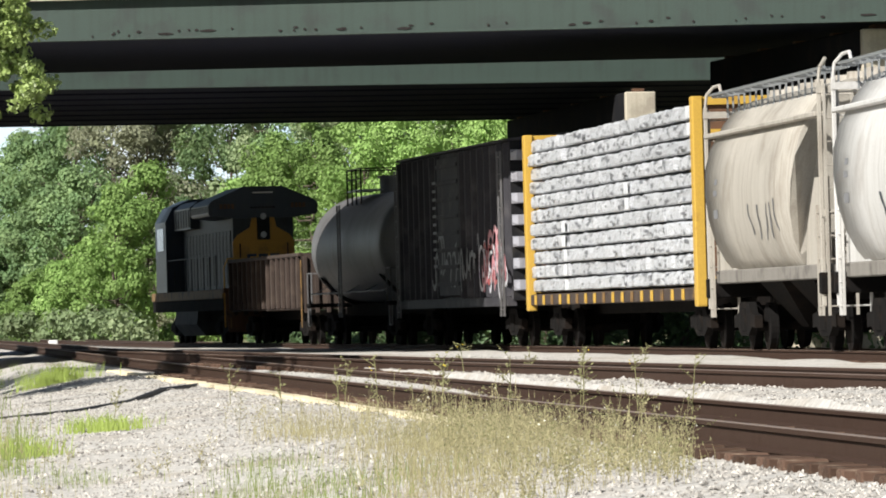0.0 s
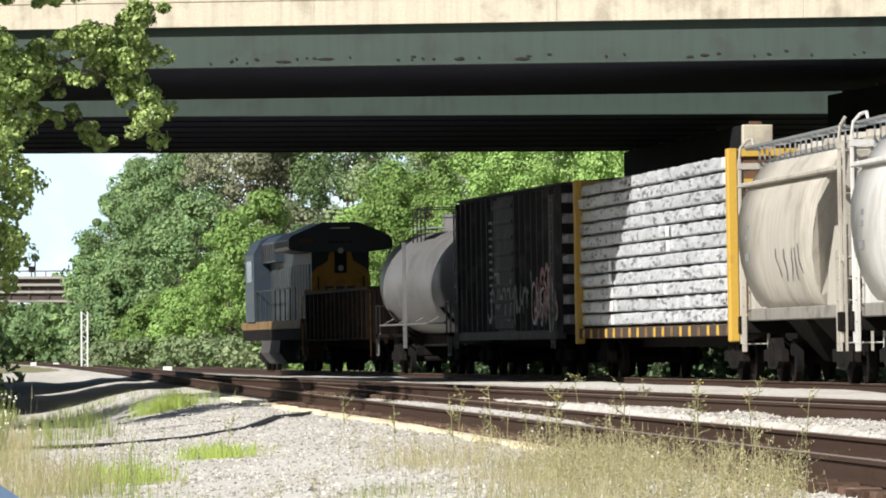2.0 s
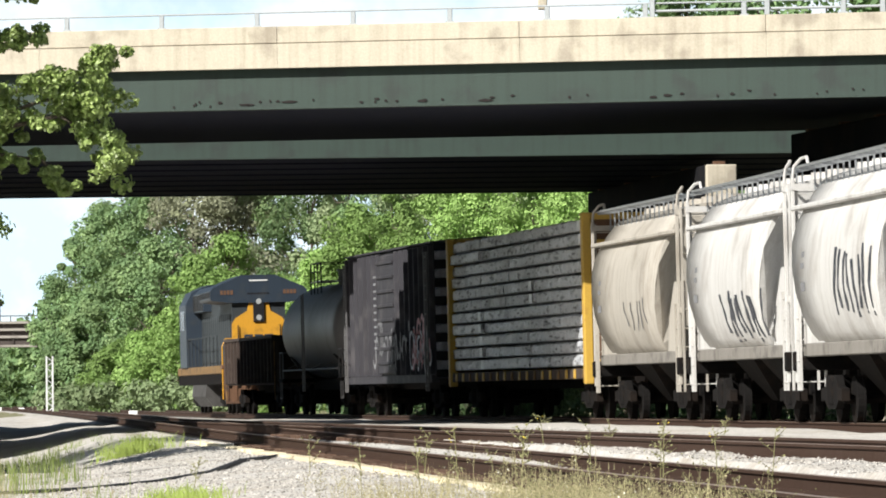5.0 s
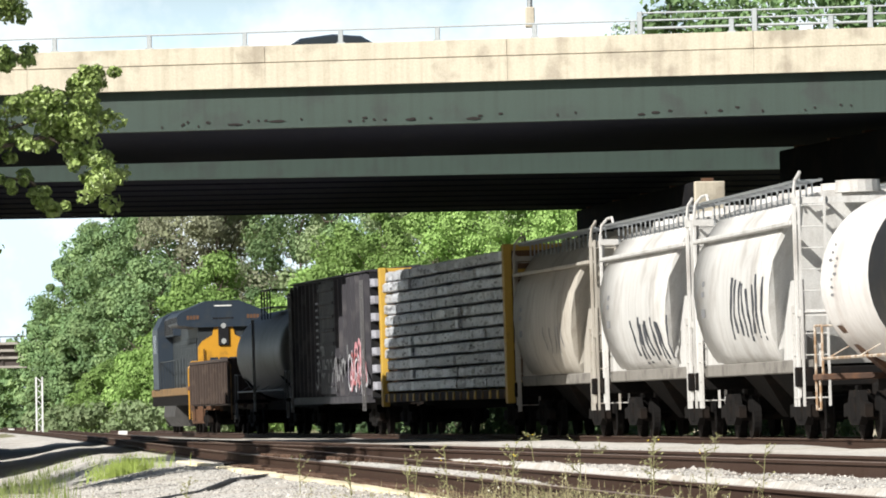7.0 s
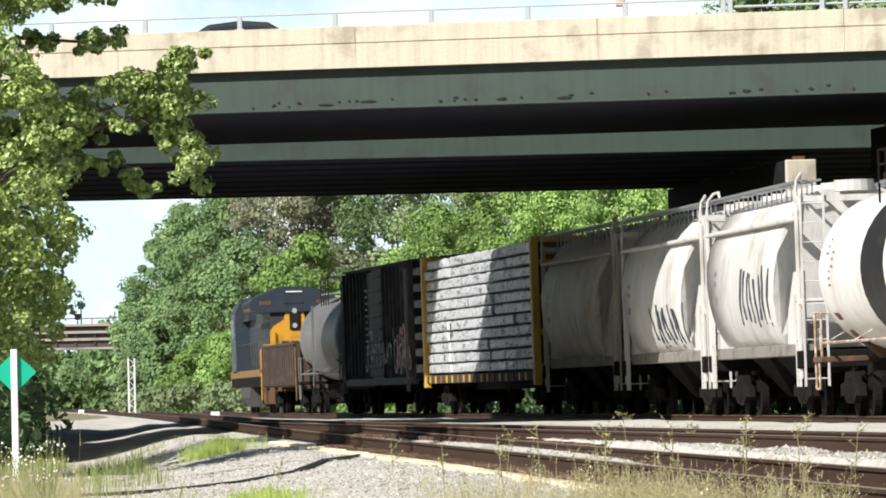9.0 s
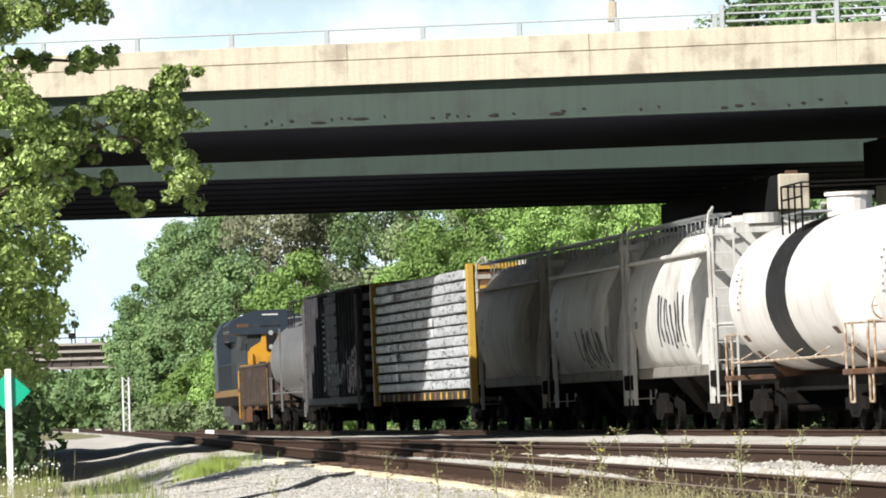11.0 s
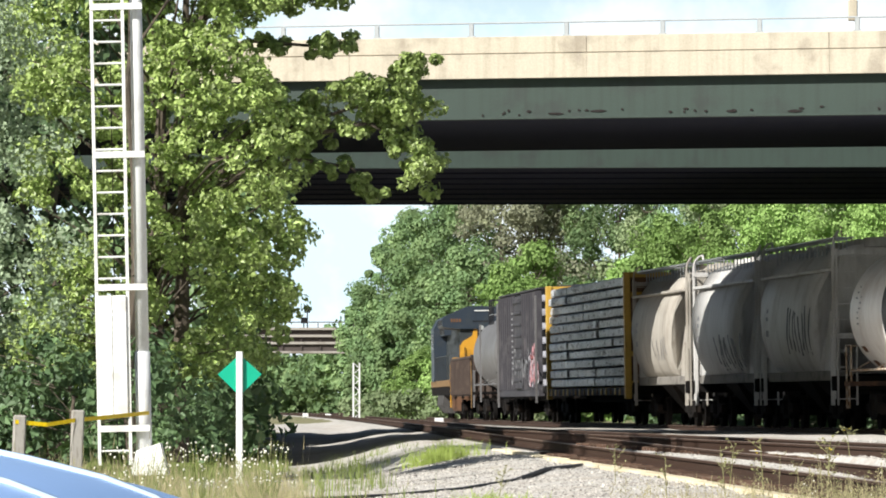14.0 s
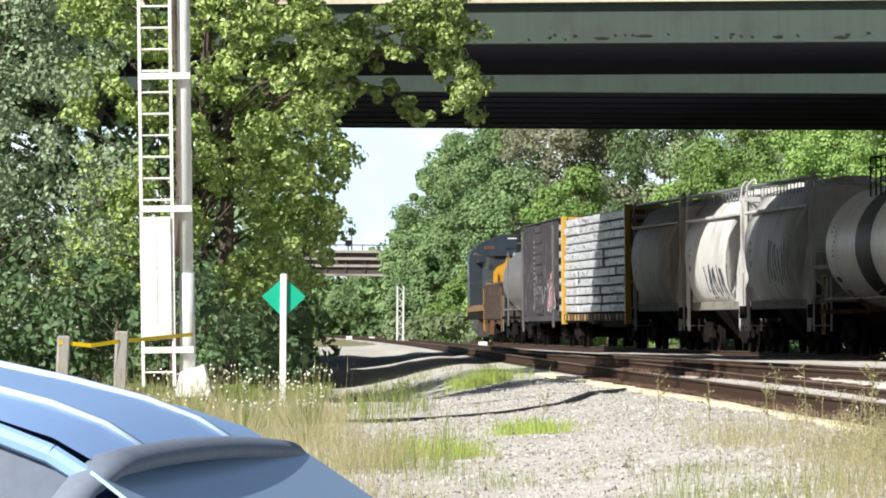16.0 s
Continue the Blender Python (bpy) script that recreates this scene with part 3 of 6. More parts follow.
def cloud_mesh(name, V, F, material, parent):
    me = bpy.data.meshes.new(name)
    me.from_pydata(V, [], F)
    me.materials.append(material)
    ob = new(name, me)
    ob.parent = parent
    return ob


def tree(x, y, z, height, width, leafsize, clumps, leaves, material, label, seed, crown_from=0.25, trunk_r=None, group="", depth=None):
    rng = random.Random(seed)
    t = thing("tree", label, "tree", pose(x, y, z), group=group)
    bm = bmesh.new()
    tr = trunk_r or height * 0.018
    pts = [Vector((0, 0, -0.3))]
    for k in range(1, 6):
        pts.append(Vector((rng.gauss(0, width * 0.02), rng.gauss(0, width * 0.02), height * 0.85 * k / 5)))
    for k in range(5):
        tube(bm, pts[k], pts[k + 1], tr * (1 - k / 5.5), tr * (1 - (k + 1) / 5.5), sides=7)
    V, F = [], []
    depth = depth or width
    for k in range(clumps):
        f = crown_from + (1 - crown_from) * rng.random() ** 0.9
        prof = math.sin(math.pi * min(max((f - crown_from) / (1 - crown_from) * 0.86 + 0.12, 0), 1)) ** 0.7
        a = rng.random() * 6.28
        rr = math.sqrt(rng.uniform(0.15, 1.0))
        c = Vector((math.cos(a) * width / 2 * prof * rr, math.sin(a) * depth / 2 * prof * rr, f * height))
        root = Vector((0, 0, max(c.z - width * 0.2, height * crown_from * 0.6)))
        if k % 3 == 0:
            mid = root.lerp(c, 0.5) + Vector((0, 0, -0.05 * height))
            tube(bm, root, mid, tr * 0.3, tr * 0.18, sides=5)
            tube(bm, mid, c, tr * 0.18, tr * 0.05, sides=5)
        leaf_cloud(V, F, rng, c, width * rng.uniform(0.07, 0.2), leaves, leafsize, turn=0.5)
    part("trunk", bm, M["bark"], t)
    cloud_mesh("crown", V, F, material, t)
    return t


# ---- bridges ----
def build_bridge(name, label, y0, y1, yd, xa, xb, zb, fall, gh, ph, girders, skew, rail, posts):
    """A steel girder road bridge over the tracks: girders from y0 to y1, deck out to yd as an unseen shadow overhang,
    concrete parapets.
    """
    t = thing(name, label, "bridge", kind="structure")
    shear = Matrix(((1, 0, 0, 0), (skew, 1, 0, 0), (0, 0, 1, 0), (0, 0, 0, 1)))

    def put(nm, bm, mm, lb=""):
        bmesh.ops.transform(bm, matrix=shear, verts=bm.verts)
        return part(nm, bm, mm, t, lb)
    zt = zb + gh
    n = girders
    for k in range(n):
        y = y0 + 0.35 + (y1 - y0 - 0.7) * k / (n - 1) - (0.2 if k == 0 else 0)
        z = zb - fall * k / (n - 1)
        bm = bmesh.new()
        box(bm, xa, xb, y - 0.015, y + 0.015, z + 0.04, zt)
        box(bm, xa, xb, y - 0.2, y + 0.2, z, z + 0.045)
        # only the fascia keeps its green; inner girders get the shade colour
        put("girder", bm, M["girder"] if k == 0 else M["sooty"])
    ys = [y0 + 0.4 + (y1 - y0 - 0.7) * k / (n - 1) for k in range(n)]
    x = xa + 3
    while x < xb:
        bm = bmesh.new()
        box(bm, x - 0.03, x + 0.03, ys[0], ys[-1], zb + 0.3, zb + gh * 0.7)
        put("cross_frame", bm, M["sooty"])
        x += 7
    # dark panels added between the girders to even out the painted shade
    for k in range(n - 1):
        put("shade_panel", abox(xa, xb, ys[k] + 0.16, ys[k + 1] - 0.26, zb - fall * (k + 0.5) / (n - 1) + 0.02, zb - fall * (k + 0.5) / (n - 1) + 0.04), M["sooty"])
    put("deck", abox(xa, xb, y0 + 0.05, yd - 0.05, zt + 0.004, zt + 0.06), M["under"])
    put("roadway", abox(xa, xb, y0 + 0.5, yd - 0.5, zt + 0.064, zt + 0.1), M["road"])
    for yy, s in ((y0, 1), (yd, -1)):
        # parapet in cast lengths with narrow joints and a ledge along its middle
        x = xa
        while x < xb:
            xe = min(x + 5.28, xb)
            bm = bmesh.new()
            ya, yb = sorted((yy - 0.12 * s, yy + 0.3 * s))
            box(bm, x + 0.003, xe - 0.003, ya, yb, zt - 0.03, zt + ph * 0.567)
            put("parapet_foot", bm, M["concrete"])
            bm = bmesh.new()
            ya, yb = sorted((yy - 0.09 * s, yy + 0.26 * s))
            box(bm, x + 0.003, xe - 0.003, ya, yb, zt + ph * 0.567 + 0.014, zt + ph, bevel=0.012)
            put("parapet", bm, M["concrete"])
            x += 5.28
        put("parapet_core", abox(xa, xb, *sorted((yy, yy + 0.2 * s)), zt, zt + ph - 0.05), M["concrete"])
    if rail:
        for x in posts:
            bm = bmesh.new()
            box(bm, x - 0.055, x + 0.055, y0 - 0.02, y0 + 0.12, zt + ph, zt + ph + 0.29, bevel=0.015)
            box(bm, x - 0.09, x + 0.09, y0 - 0.04, y0 + 0.15, zt + ph, zt + ph + 0.03)
            put("rail_post", bm, M["railgrey"])
        bm = bmesh.new()
        tube(bm, (xa, y0 + 0.05, zt + ph + 0.31), (xb, y0 + 0.05, zt + ph + 0.31), 0.02, sides=10)
        put("hand_rail", bm, M["railgrey"])
        for x in (7.75, 10.2, 12.65, 15.1, 17.55):
            bm = bmesh.new()
            box(bm, x - 0.055, x + 0.055, y0 - 0.025, y0 + 0.125, zt + ph, zt + ph + 0.5, bevel=0.012)
            put("tall_rail_post", bm, M["railgrey"])
        for zz, r in ((0.47, 0.022), (0.30, 0.012), (0.14, 0.03)):
            bm = bmesh.new()
            tube(bm, (7.7, y0 + 0.05, zt + ph + zz), (18, y0 + 0.05, zt + ph + zz), r, sides=10)
            put("tall_hand_rail", bm, M["railgrey"])
        # rust patches along the fascia's lower edge
        rng = random.Random(6)
        for k in range(46):
            x = -6 + rng.random() * 22
            w = rng.choice((0.03, 0.04, 0.06, 0.12, 0.2))
            z = zb + 0.12 + rng.uniform(-0.03, 0.08)
            bm = bmesh.new()
            bm.faces.new([bm.verts.new((x + w * math.cos(q) * rng.uniform(0.6, 1.1), ys[0] - 0.285, z + 0.035 * math.sin(q) * rng.uniform(0.5, 1.1))) for q in (0, 0.8, 1.6, 2.4, 3.2, 4.0, 4.8, 5.6)])
            put("rust_patch", bm, M["rustspot"])
    return t


def pier(x0, y0, x1, y1, zt, w, h, label):
    t = thing("bridge_pier", label, "bridge pier", kind="structure")
    a, b = Vector((x0, y0, 0)), Vector((x1, y1, 0))
    L = (b - a).length
    ang = math.atan2(-(x1 - x0), y1 - y0)
    m = Matrix.Translation(a) @ Matrix.Rotation(ang, 4, "Z")
    # The cap's shaded length is painted dark; its sunlit end stays plain concrete.
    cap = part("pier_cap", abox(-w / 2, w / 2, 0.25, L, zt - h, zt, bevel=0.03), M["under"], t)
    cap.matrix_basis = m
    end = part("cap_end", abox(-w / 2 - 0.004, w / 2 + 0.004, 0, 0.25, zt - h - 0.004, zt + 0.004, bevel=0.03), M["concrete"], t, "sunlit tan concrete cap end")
    end.matrix_basis = m
    k = 5
    for i in range(k):
        bm = bmesh.new()
        y = 1.2 + (L - 2.4) * i / (k - 1)
        tube(bm, (0, y, -0.6), (0, y, zt - h + 0.01), w * 0.45, sides=20)
        c = part("column", bm, M["concrete"], t)
        c.matrix_basis = m
    for i in range(k):
        bm = bmesh.new()
        y = 0.5 + (L - 1.0) * i / (k - 1)
        box(bm, -0.16, 0.16, y - 0.16, y + 0.16, zt, zt + 0.11)
        c = part("bearing", bm, M["rust"], t)
        c.matrix_basis = m
    return t


# ---- rolling stock: x to the side, y ahead, z from the rail head ----
_bogie = {}


def bogie(parent, y, base=1.75, wr=0.42, material=None):
    """A freight truck: two side frames, bolster, two wheelsets."""
    key = (base, wr)
    if key not in _bogie:
        bm = bmesh.new()
        for s in (-1, 1):
            x = 1.0 * s
            prof = [(-base / 2 - 0.28, 0.62), (-base / 2 + 0.2, 0.66), (-0.5, 0.86), (0.5, 0.86), (base / 2 - 0.2, 0.66), (base / 2 + 0.28, 0.62), (base / 2 + 0.28, 0.40), (base / 2 - 0.1, 0.42), (0.42, 0.26), (-0.42, 0.26), (-base / 2 + 0.1, 0.42), (-base / 2 - 0.28, 0.40)]
            loft(bm, [[(x - 0.07, p, q) for p, q in prof], [(x + 0.07, p, q) for p, q in prof]])
            for k in (-0.16, 0, 0.16):
                tube(bm, (x * 1.06, k, 0.36), (x * 1.06, k, 0.74), 0.06, sides=8)
        box(bm, -1.05, 1.05, -0.2, 0.2, 0.5, 0.8, bevel=0.03)
        fix(bm)
        me = bpy.data.meshes.new("side_frame")
        bm.to_mesh(me)
        bm.free()
        me.materials.append(M["grimeshade"])
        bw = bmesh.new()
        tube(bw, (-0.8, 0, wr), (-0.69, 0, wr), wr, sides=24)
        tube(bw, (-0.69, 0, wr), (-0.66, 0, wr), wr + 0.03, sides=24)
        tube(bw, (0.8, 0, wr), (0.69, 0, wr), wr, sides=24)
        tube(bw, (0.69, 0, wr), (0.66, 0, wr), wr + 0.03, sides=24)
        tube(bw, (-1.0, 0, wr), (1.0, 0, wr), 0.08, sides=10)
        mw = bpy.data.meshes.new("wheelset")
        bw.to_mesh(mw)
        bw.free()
        mw.materials.append(M["grimeshade"])
        _bogie[key] = (me, mw)
    me, mw = _bogie[key]
    b = new("bogie", me)
    b.parent = parent
    b.location = (0, y, 0)
    for s in (-1, 1):
        w = new("wheelset", mw)
        w.parent = b
        w.location = (0, s * base / 2, 0)
    return b


def coupler(parent, y, s):
    bm = bmesh.new()
    box(bm, -0.09, 0.09, *sorted((y, y + s * 0.55)), 0.72, 0.98, bevel=0.02)
    box(bm, -0.16, 0.16, *sorted((y + s * 0.5, y + s * 0.8)), 0.7, 1.0, bevel=0.05)
    pipe(bm, [(-0.25, y + s * 0.1, 0.72), (-0.27, y + s * 0.3, 0.45), (-0.22, y + s * 0.6, 0.36)], 0.025)
    part("coupler", bm, M["grimeshade"], parent)


def ladder(parent, x, y, z0, z1, w=0.42, along="y", material=None, step=0.38):
    bm = bmesh.new()
    d = Vector((0, w / 2, 0)) if along == "y" else Vector((w / 2, 0, 0))
    p = Vector((x, y, 0))
    for s in (-1, 1):
        a = p + d * s
        box(bm, a.x - 0.022, a.x + 0.022, a.y - 0.022, a.y + 0.022, z0, z1)
    z = z0 + 0.15
    while z < z1:
        tube(bm, p - d + Vector((0, 0, z)), p + d + Vector((0, 0, z)), 0.014, sides=6)
        z += step
    return part("ladder", bm, material or M["hopper"], parent)


def brakewheel(parent, x, y, z, material):
    bm = bmesh.new()
    pts = [(x + 0.26 * math.cos(a * math.pi / 8), y, z + 0.26 * math.sin(a * math.pi / 8)) for a in range(17)]
    pipe(bm, pts, 0.02)
    for a in range(4):
        tube(bm, (x, y, z), (x + 0.26 * math.cos(a * 1.57), y, z + 0.26 * math.sin(a * 1.57)), 0.015)
    part("brake_wheel", bm, material, parent)


def scrawl(parent, seed, x_of, y0, y1, z0, z1, material, strokes=7, w=0.085):
    """Unreadable spray-painted marks, as plain bars that lie on the side."""
    rng = random.Random(seed)
    for k in range(strokes):
        bm = bmesh.new()
        ya = y0 + (y1 - y0) * (k + 0.5) / strokes
        yb = ya + rng.uniform(-0.12, 0.12) * (y1 - y0)
        za, zb2 = z0 + rng.uniform(0, 0.2) * (z1 - z0), z1 - rng.uniform(0, 0.25) * (z1 - z0)
        n = 6
        prev = None
        for i in range(n + 1):
            f = i / n
            z = za + (zb2 - za) * f
            y = ya + (yb - ya) * f + math.sin(f * 5 + k) * 0.08
            ww = w * rng.uniform(0.6, 1.3)
            pr = [bm.verts.new((x_of(z) - 0.008, y - ww, z)), bm.verts.new((x_of(z) - 0.008, y + ww, z))]
            if prev:
                bm.faces.new((prev[0], prev[1], pr[1], pr[0]))
            prev = pr
        part("spray_mark", bm, material, parent)


HOPPER_PROF = [(x, 1.36 + (z - 1.36) * 1.05) for x, z in [(0.0, 4.36), (0.6, 4.33), (0.92, 4.22), (1.18, 3.92), (1.26, 3.78), (1.43, 3.5), (1.53, 3.15), (1.58, 2.75), (1.57, 2.3), (1.49, 1.9), (1.36, 1.6), (1.18, 1.36)]]


def hopper_x(z):
    zs = [p[1] for p in HOPPER_PROF][::-1]
    xs = [p[0] for p in HOPPER_PROF][::-1]
    return -float(np.interp(z, zs, xs))


def hopper(name, label, seed, paint, L=12.4, mark=None):
    rng = random.Random(seed)
    t = thing(name, label, "freight car", group="covered hopper cars")
    bm = bmesh.new()
    ring = [(-x, z) for x, z in HOPPER_PROF[::-1]] + HOPPER_PROF[1:]
    rings = []
    for f in (-1, -0.5, 0, 0.5, 1):
        rg = []
        for x, z in ring:
            yend = L / 2 - (0.85 if f > 0 else 1.75) - max(0, 3.2 - z) * (0.62 if f > 0 else 0.5)
            rg.append((x, f * yend, z))
        rings.append(rg)
    vs = loft(bm, rings, closed=True, caps=True)
    body = part("body", fix(bm), paint, t)
    for p in body.data.polygons:
        p.use_smooth = abs(p.normal.y) < 0.5
    # roof eave rail and side sill
    for s in (-1, 1):
        bm = bmesh.new()
        box(bm, *sorted((s * 1.24, s * 1.45)), -L / 2 + 0.25, L / 2 - 0.25, 3.82, 3.91, bevel=0.02)
        part("eave_rail", bm, paint, t)
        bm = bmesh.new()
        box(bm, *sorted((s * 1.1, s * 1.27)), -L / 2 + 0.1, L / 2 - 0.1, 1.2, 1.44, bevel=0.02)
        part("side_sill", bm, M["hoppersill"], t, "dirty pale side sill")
    # discharge bays below
    for k in (-0.7, 0.7):
        bm = bmesh.new()
        y = k * 2.3
        loft(bm, [[(-1.15, y - 1.4, 1.4), (1.15, y - 1.4, 1.4), (1.15, y + 1.4, 1.4), (-1.15, y + 1.4, 1.4)], [(-0.4, y - 0.35, 0.4), (0.4, y - 0.35, 0.4), (0.4, y + 0.35, 0.4), (-0.4, y + 0.35, 0.4)]])
        part("discharge_bay", fix(bm), M["grimeshade"], t)
    # running board with open slats, hatches
    bm = bmesh.new()
    for s in (-1, 1):
        box(bm, *sorted((s * 0.86, s * 0.9)), -L / 2 + 0.1, L / 2 - 0.1, 4.60, 4.64)
        box(bm, *sorted((s * 1.26, s * 1.30)), -L / 2 + 0.1, L / 2 - 0.1, 4.60, 4.64)
        y = -L / 2 + 0.3
        while y < L / 2:
            box(bm, *sorted((s * 0.86, s * 1.30)), y, y + 0.05, 4.61, 4.635)
            y += 0.24
        y = -L / 2 + 0.4
        while y < L / 2:
            box(bm, *sorted((s * 1.0, s * 1.28)), y, y + 0.03, 4.56, 4.6)
            box(bm, *sorted((s * 0.98, s * 1.01)), y, y + 0.03, 4.2, 4.6)
            y += 0.65
    part("running_board", bm, M["galv"], t)
    for k in range(7):
        bm = bmesh.new()
        y = -4.8 + k * 1.6
        tube(bm, (0.0, y, 4.42), (0.0, y, 4.64), 0.42, 0.40, sides=18)
        part("roof_hatch", bm, paint, t)
    # end cages
    for s in (-1, 1):
        ye = s * (L / 2 - 0.12)
        for x in (-1.38, 1.38):
            bm = bmesh.new()
            box(bm, x - 0.035, x + 0.035, ye - 0.035, ye + 0.035, 0.75, 4.4, bevel=0.01)
            pipe(bm, [(x, ye, 4.4), (x * 0.98, ye, 4.62), (x * 0.9, ye - s * 0.12, 4.76), (x * 0.86, ye - s * 0.5, 4.78), (x * 0.86, ye - s * 0.7, 4.6)], 0.03)
            part("end_post", bm, paint, t)
            ladder(t, x, ye - s * 0.3, 0.6, 2.4, 0.34, "y", paint)
        ladder(t, -1.08, ye + s * 0.075, 0.6, 4.35, 0.46, "x", paint)
        for x in (-1.24, 1.24):
            bm = bmesh.new()
            prof = [(L / 2 - 0.2, 1.44), (L / 2 - 0.2, 2.86), (L / 2 - 1.5, 2.86), (L / 2 - 2.3, 2.1), (L / 2 - 2.5, 1.44)]
            loft(bm, [[(x + d, s * y, z) for y, z in prof] for d in (-0.015, 0.015)])
            part("end_side_plate", fix(bm), paint, t, "pale side plate over the bogie")
        bm = bmesh.new()
        box(bm, -1.45, 1.45, ye - 0.09, ye + 0.09, 0.95, 1.3, bevel=0.02)
        part("end_sill", bm, M["grimeshade"], t)
        part("end_beam", abox(-1.4, 1.4, ye - 0.06, ye + 0.06, 2.2, 2.32), paint, t)
        part("top_beam", abox(-1.42, 1.42, ye - 0.05, ye + 0.05, 4.2, 4.32), paint, t)
        ys = L / 2 - 2.9
        for x in (-0.95, 0.95):
            bm = bmesh.new()
            loft(bm, [[(x - 0.04, s * (L / 2 - 0.3), 1.3), (x - 0.04, s * (L / 2 - 0.3), 1.7), (x - 0.04, s * (ys + 0.9), 1.95), (x - 0.04, s * ys, 1.5), (x - 0.04, s * ys, 1.3)],
                      [(x + 0.04, s * (L / 2 - 0.3), 1.3), (x + 0.04, s * (L / 2 - 0.3), 1.7), (x + 0.04, s * (ys + 0.9), 1.95), (x + 0.04, s * ys, 1.5), (x + 0.04, s * ys, 1.3)]])
            part("end_gusset", fix(bm), paint, t)
        brakewheel(t, 0.55 * s, ye + s * 0.12, 2.6, paint) if s < 0 else None
        coupler(t, s * L / 2 - s * 0.05, s)
        bogie(t, s * (L / 2 - 2.0))
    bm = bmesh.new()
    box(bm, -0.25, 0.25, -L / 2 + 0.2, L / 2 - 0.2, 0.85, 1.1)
    part("centre_sill", bm, M["grimeshade"], t)
    # stencilled data panels and marks, unreadable
    for yy, zz, w, h in ((L / 2 - 2.3, 2.95, 0.16, 0.1), (L / 2 - 2.3, 2.75, 0.2, 0.1), (L / 2 - 2.3, 2.35, 0.25, 0.16)):
        bm = bmesh.new()
        bm.faces.new([bm.verts.new(v) for v in ((hopper_x(zz) - 0.008, yy - w, zz), (hopper_x(zz) - 0.008, yy + w, zz), (hopper_x(zz + h) - 0.008, yy + w, zz + h), (hopper_x(zz + h) - 0.008, yy - w, zz + h))])
        part("stencil", bm, M["stencilgrey"], t)
    if mark:
        scrawl(t, seed, hopper_x, *mark)
    return t


def tank(name, label, seed, L, r, zc, shell, band=None, rusty=False):
    """A tank car: shell with domed heads, sill, platform, ladders."""
    t = thing(name, label, "freight car", group="tank cars")
    half = L / 2 - 0.9
    S = 40

    def ring(y, rad):
        return [(rad * math.sin(2 * math.pi * i / S), y, zc + rad * math.cos(2 * math.pi * i / S)) for i in range(S)]
    bm = bmesh.new()
    rings = [ring(-half + 0.75 * (1 - math.cos(a)) , max(r * math.sin(a), 0.02)) for a in np.linspace(0.02, math.pi / 2, 9)]
    rings += [ring(y, r) for y in np.linspace(-half + 1.2, half - 1.2, 7)]
    rings += [ring(half - 0.75 * (1 - math.cos(a)), max(r * math.sin(a), 0.02)) for a in np.linspace(math.pi / 2, 0.02, 9)]
    loft(bm, rings)
    part("shell", fix(bm), shell, t, smooth=True)
    for y in np.linspace(-half + 2.4, half - 2.4, 4):
        bm = bmesh.new()
        loft(bm, [ring(y - 0.012, r + 0.004), ring(y + 0.012, r + 0.004)], caps=False)
        part("weld_seam", bm, shell, t)
    if band:
        for y0, y1 in band:
            bm = bmesh.new()
            loft(bm, [ring(y0, r + 0.006), ring((y0 + y1) / 2, r + 0.006), ring(y1, r + 0.006)], caps=False)
            part("painted_band", bm, M["black"], t, "black painted band", smooth=True)
    # top platform with rails, manway
    bm = bmesh.new()
    tube(bm, (0, 0, zc + r - 0.1), (0, 0, zc + r + 0.35), 0.45, sides=20)
    tube(bm, (0, 0, zc + r + 0.35), (0, 0, zc + r + 0.42), 0.5, sides=20)
    part("manway", bm, shell, t)
    bm = bmesh.new()
    z = zc + r + 0.05
    for s in (-1, 1):
        box(bm, *sorted((s * 0.55, s * 1.15)), -1.3, 1.3, z - 0.04, z)
    part("platform", bm, M["galv"], t)
    bm = bmesh.new()
    for x in (-1.15, 1.15):
        for y in (-1.3, -0.4, 0.4, 1.3):
            tube(bm, (x, y, z - 0.4), (x, y, z + 0.55), 0.022, sides=6)
        for zz in (0.28, 0.55):
            tube(bm, (x, -1.3, z + zz), (x, 1.3, z + zz), 0.02, sides=6)
    for y in (-1.3, 1.3):
        tube(bm, (-1.15, y, z + 0.55), (1.15, y, z + 0.55), 0.02, sides=6)
    part("platform_rail", bm, M["black"] if not rusty else M["grimeshade"], t)
    trim = M["rusttrim"] if rusty else M["tankgrey"]
    if not rusty:
        ladder(t, -r - 0.12, 0, 0.75, zc + r - 0.35, 0.45, "y", trim)
        ladder(t, r + 0.12, 0, 0.75, zc + r - 0.35, 0.45, "y", trim)
    # sill, end platforms, handrails
    bm = bmesh.new()
    box(bm, -0.3, 0.3, -L / 2, L / 2, 0.78, 1.12, bevel=0.02)
    part("centre_sill", bm, M["grimeshade"], t)
    for s in (-1, 1):
        ye = s * (L / 2)
        bm = bmesh.new()
        box(bm, -1.45, 1.45, *sorted((ye - s * 0.05, ye - s * 1.1)), 1.05, 1.16, bevel=0.015)
        part("end_platform", bm, M["rust"] if rusty else M["grimeshade"], t)
        for x in (-1.4, 1.4):
            bm = bmesh.new()
            pipe(bm, [(x, ye - s * 0.1, 0.55), (x, ye - s * 0.1, 2.0), (x, ye - s * 0.9, 2.0), (x, ye - s * 0.9, 1.1)], 0.024)
            tube(bm, (x, ye - s * 0.1, 0.55), (x, ye - s * 0.55, 0.55), 0.024)
            tube(bm, (x, ye - s * 0.55, 0.55), (x, ye - s * 0.55, 1.1), 0.024)
            part("side_rail", bm, trim, t)
        bm = bmesh.new()
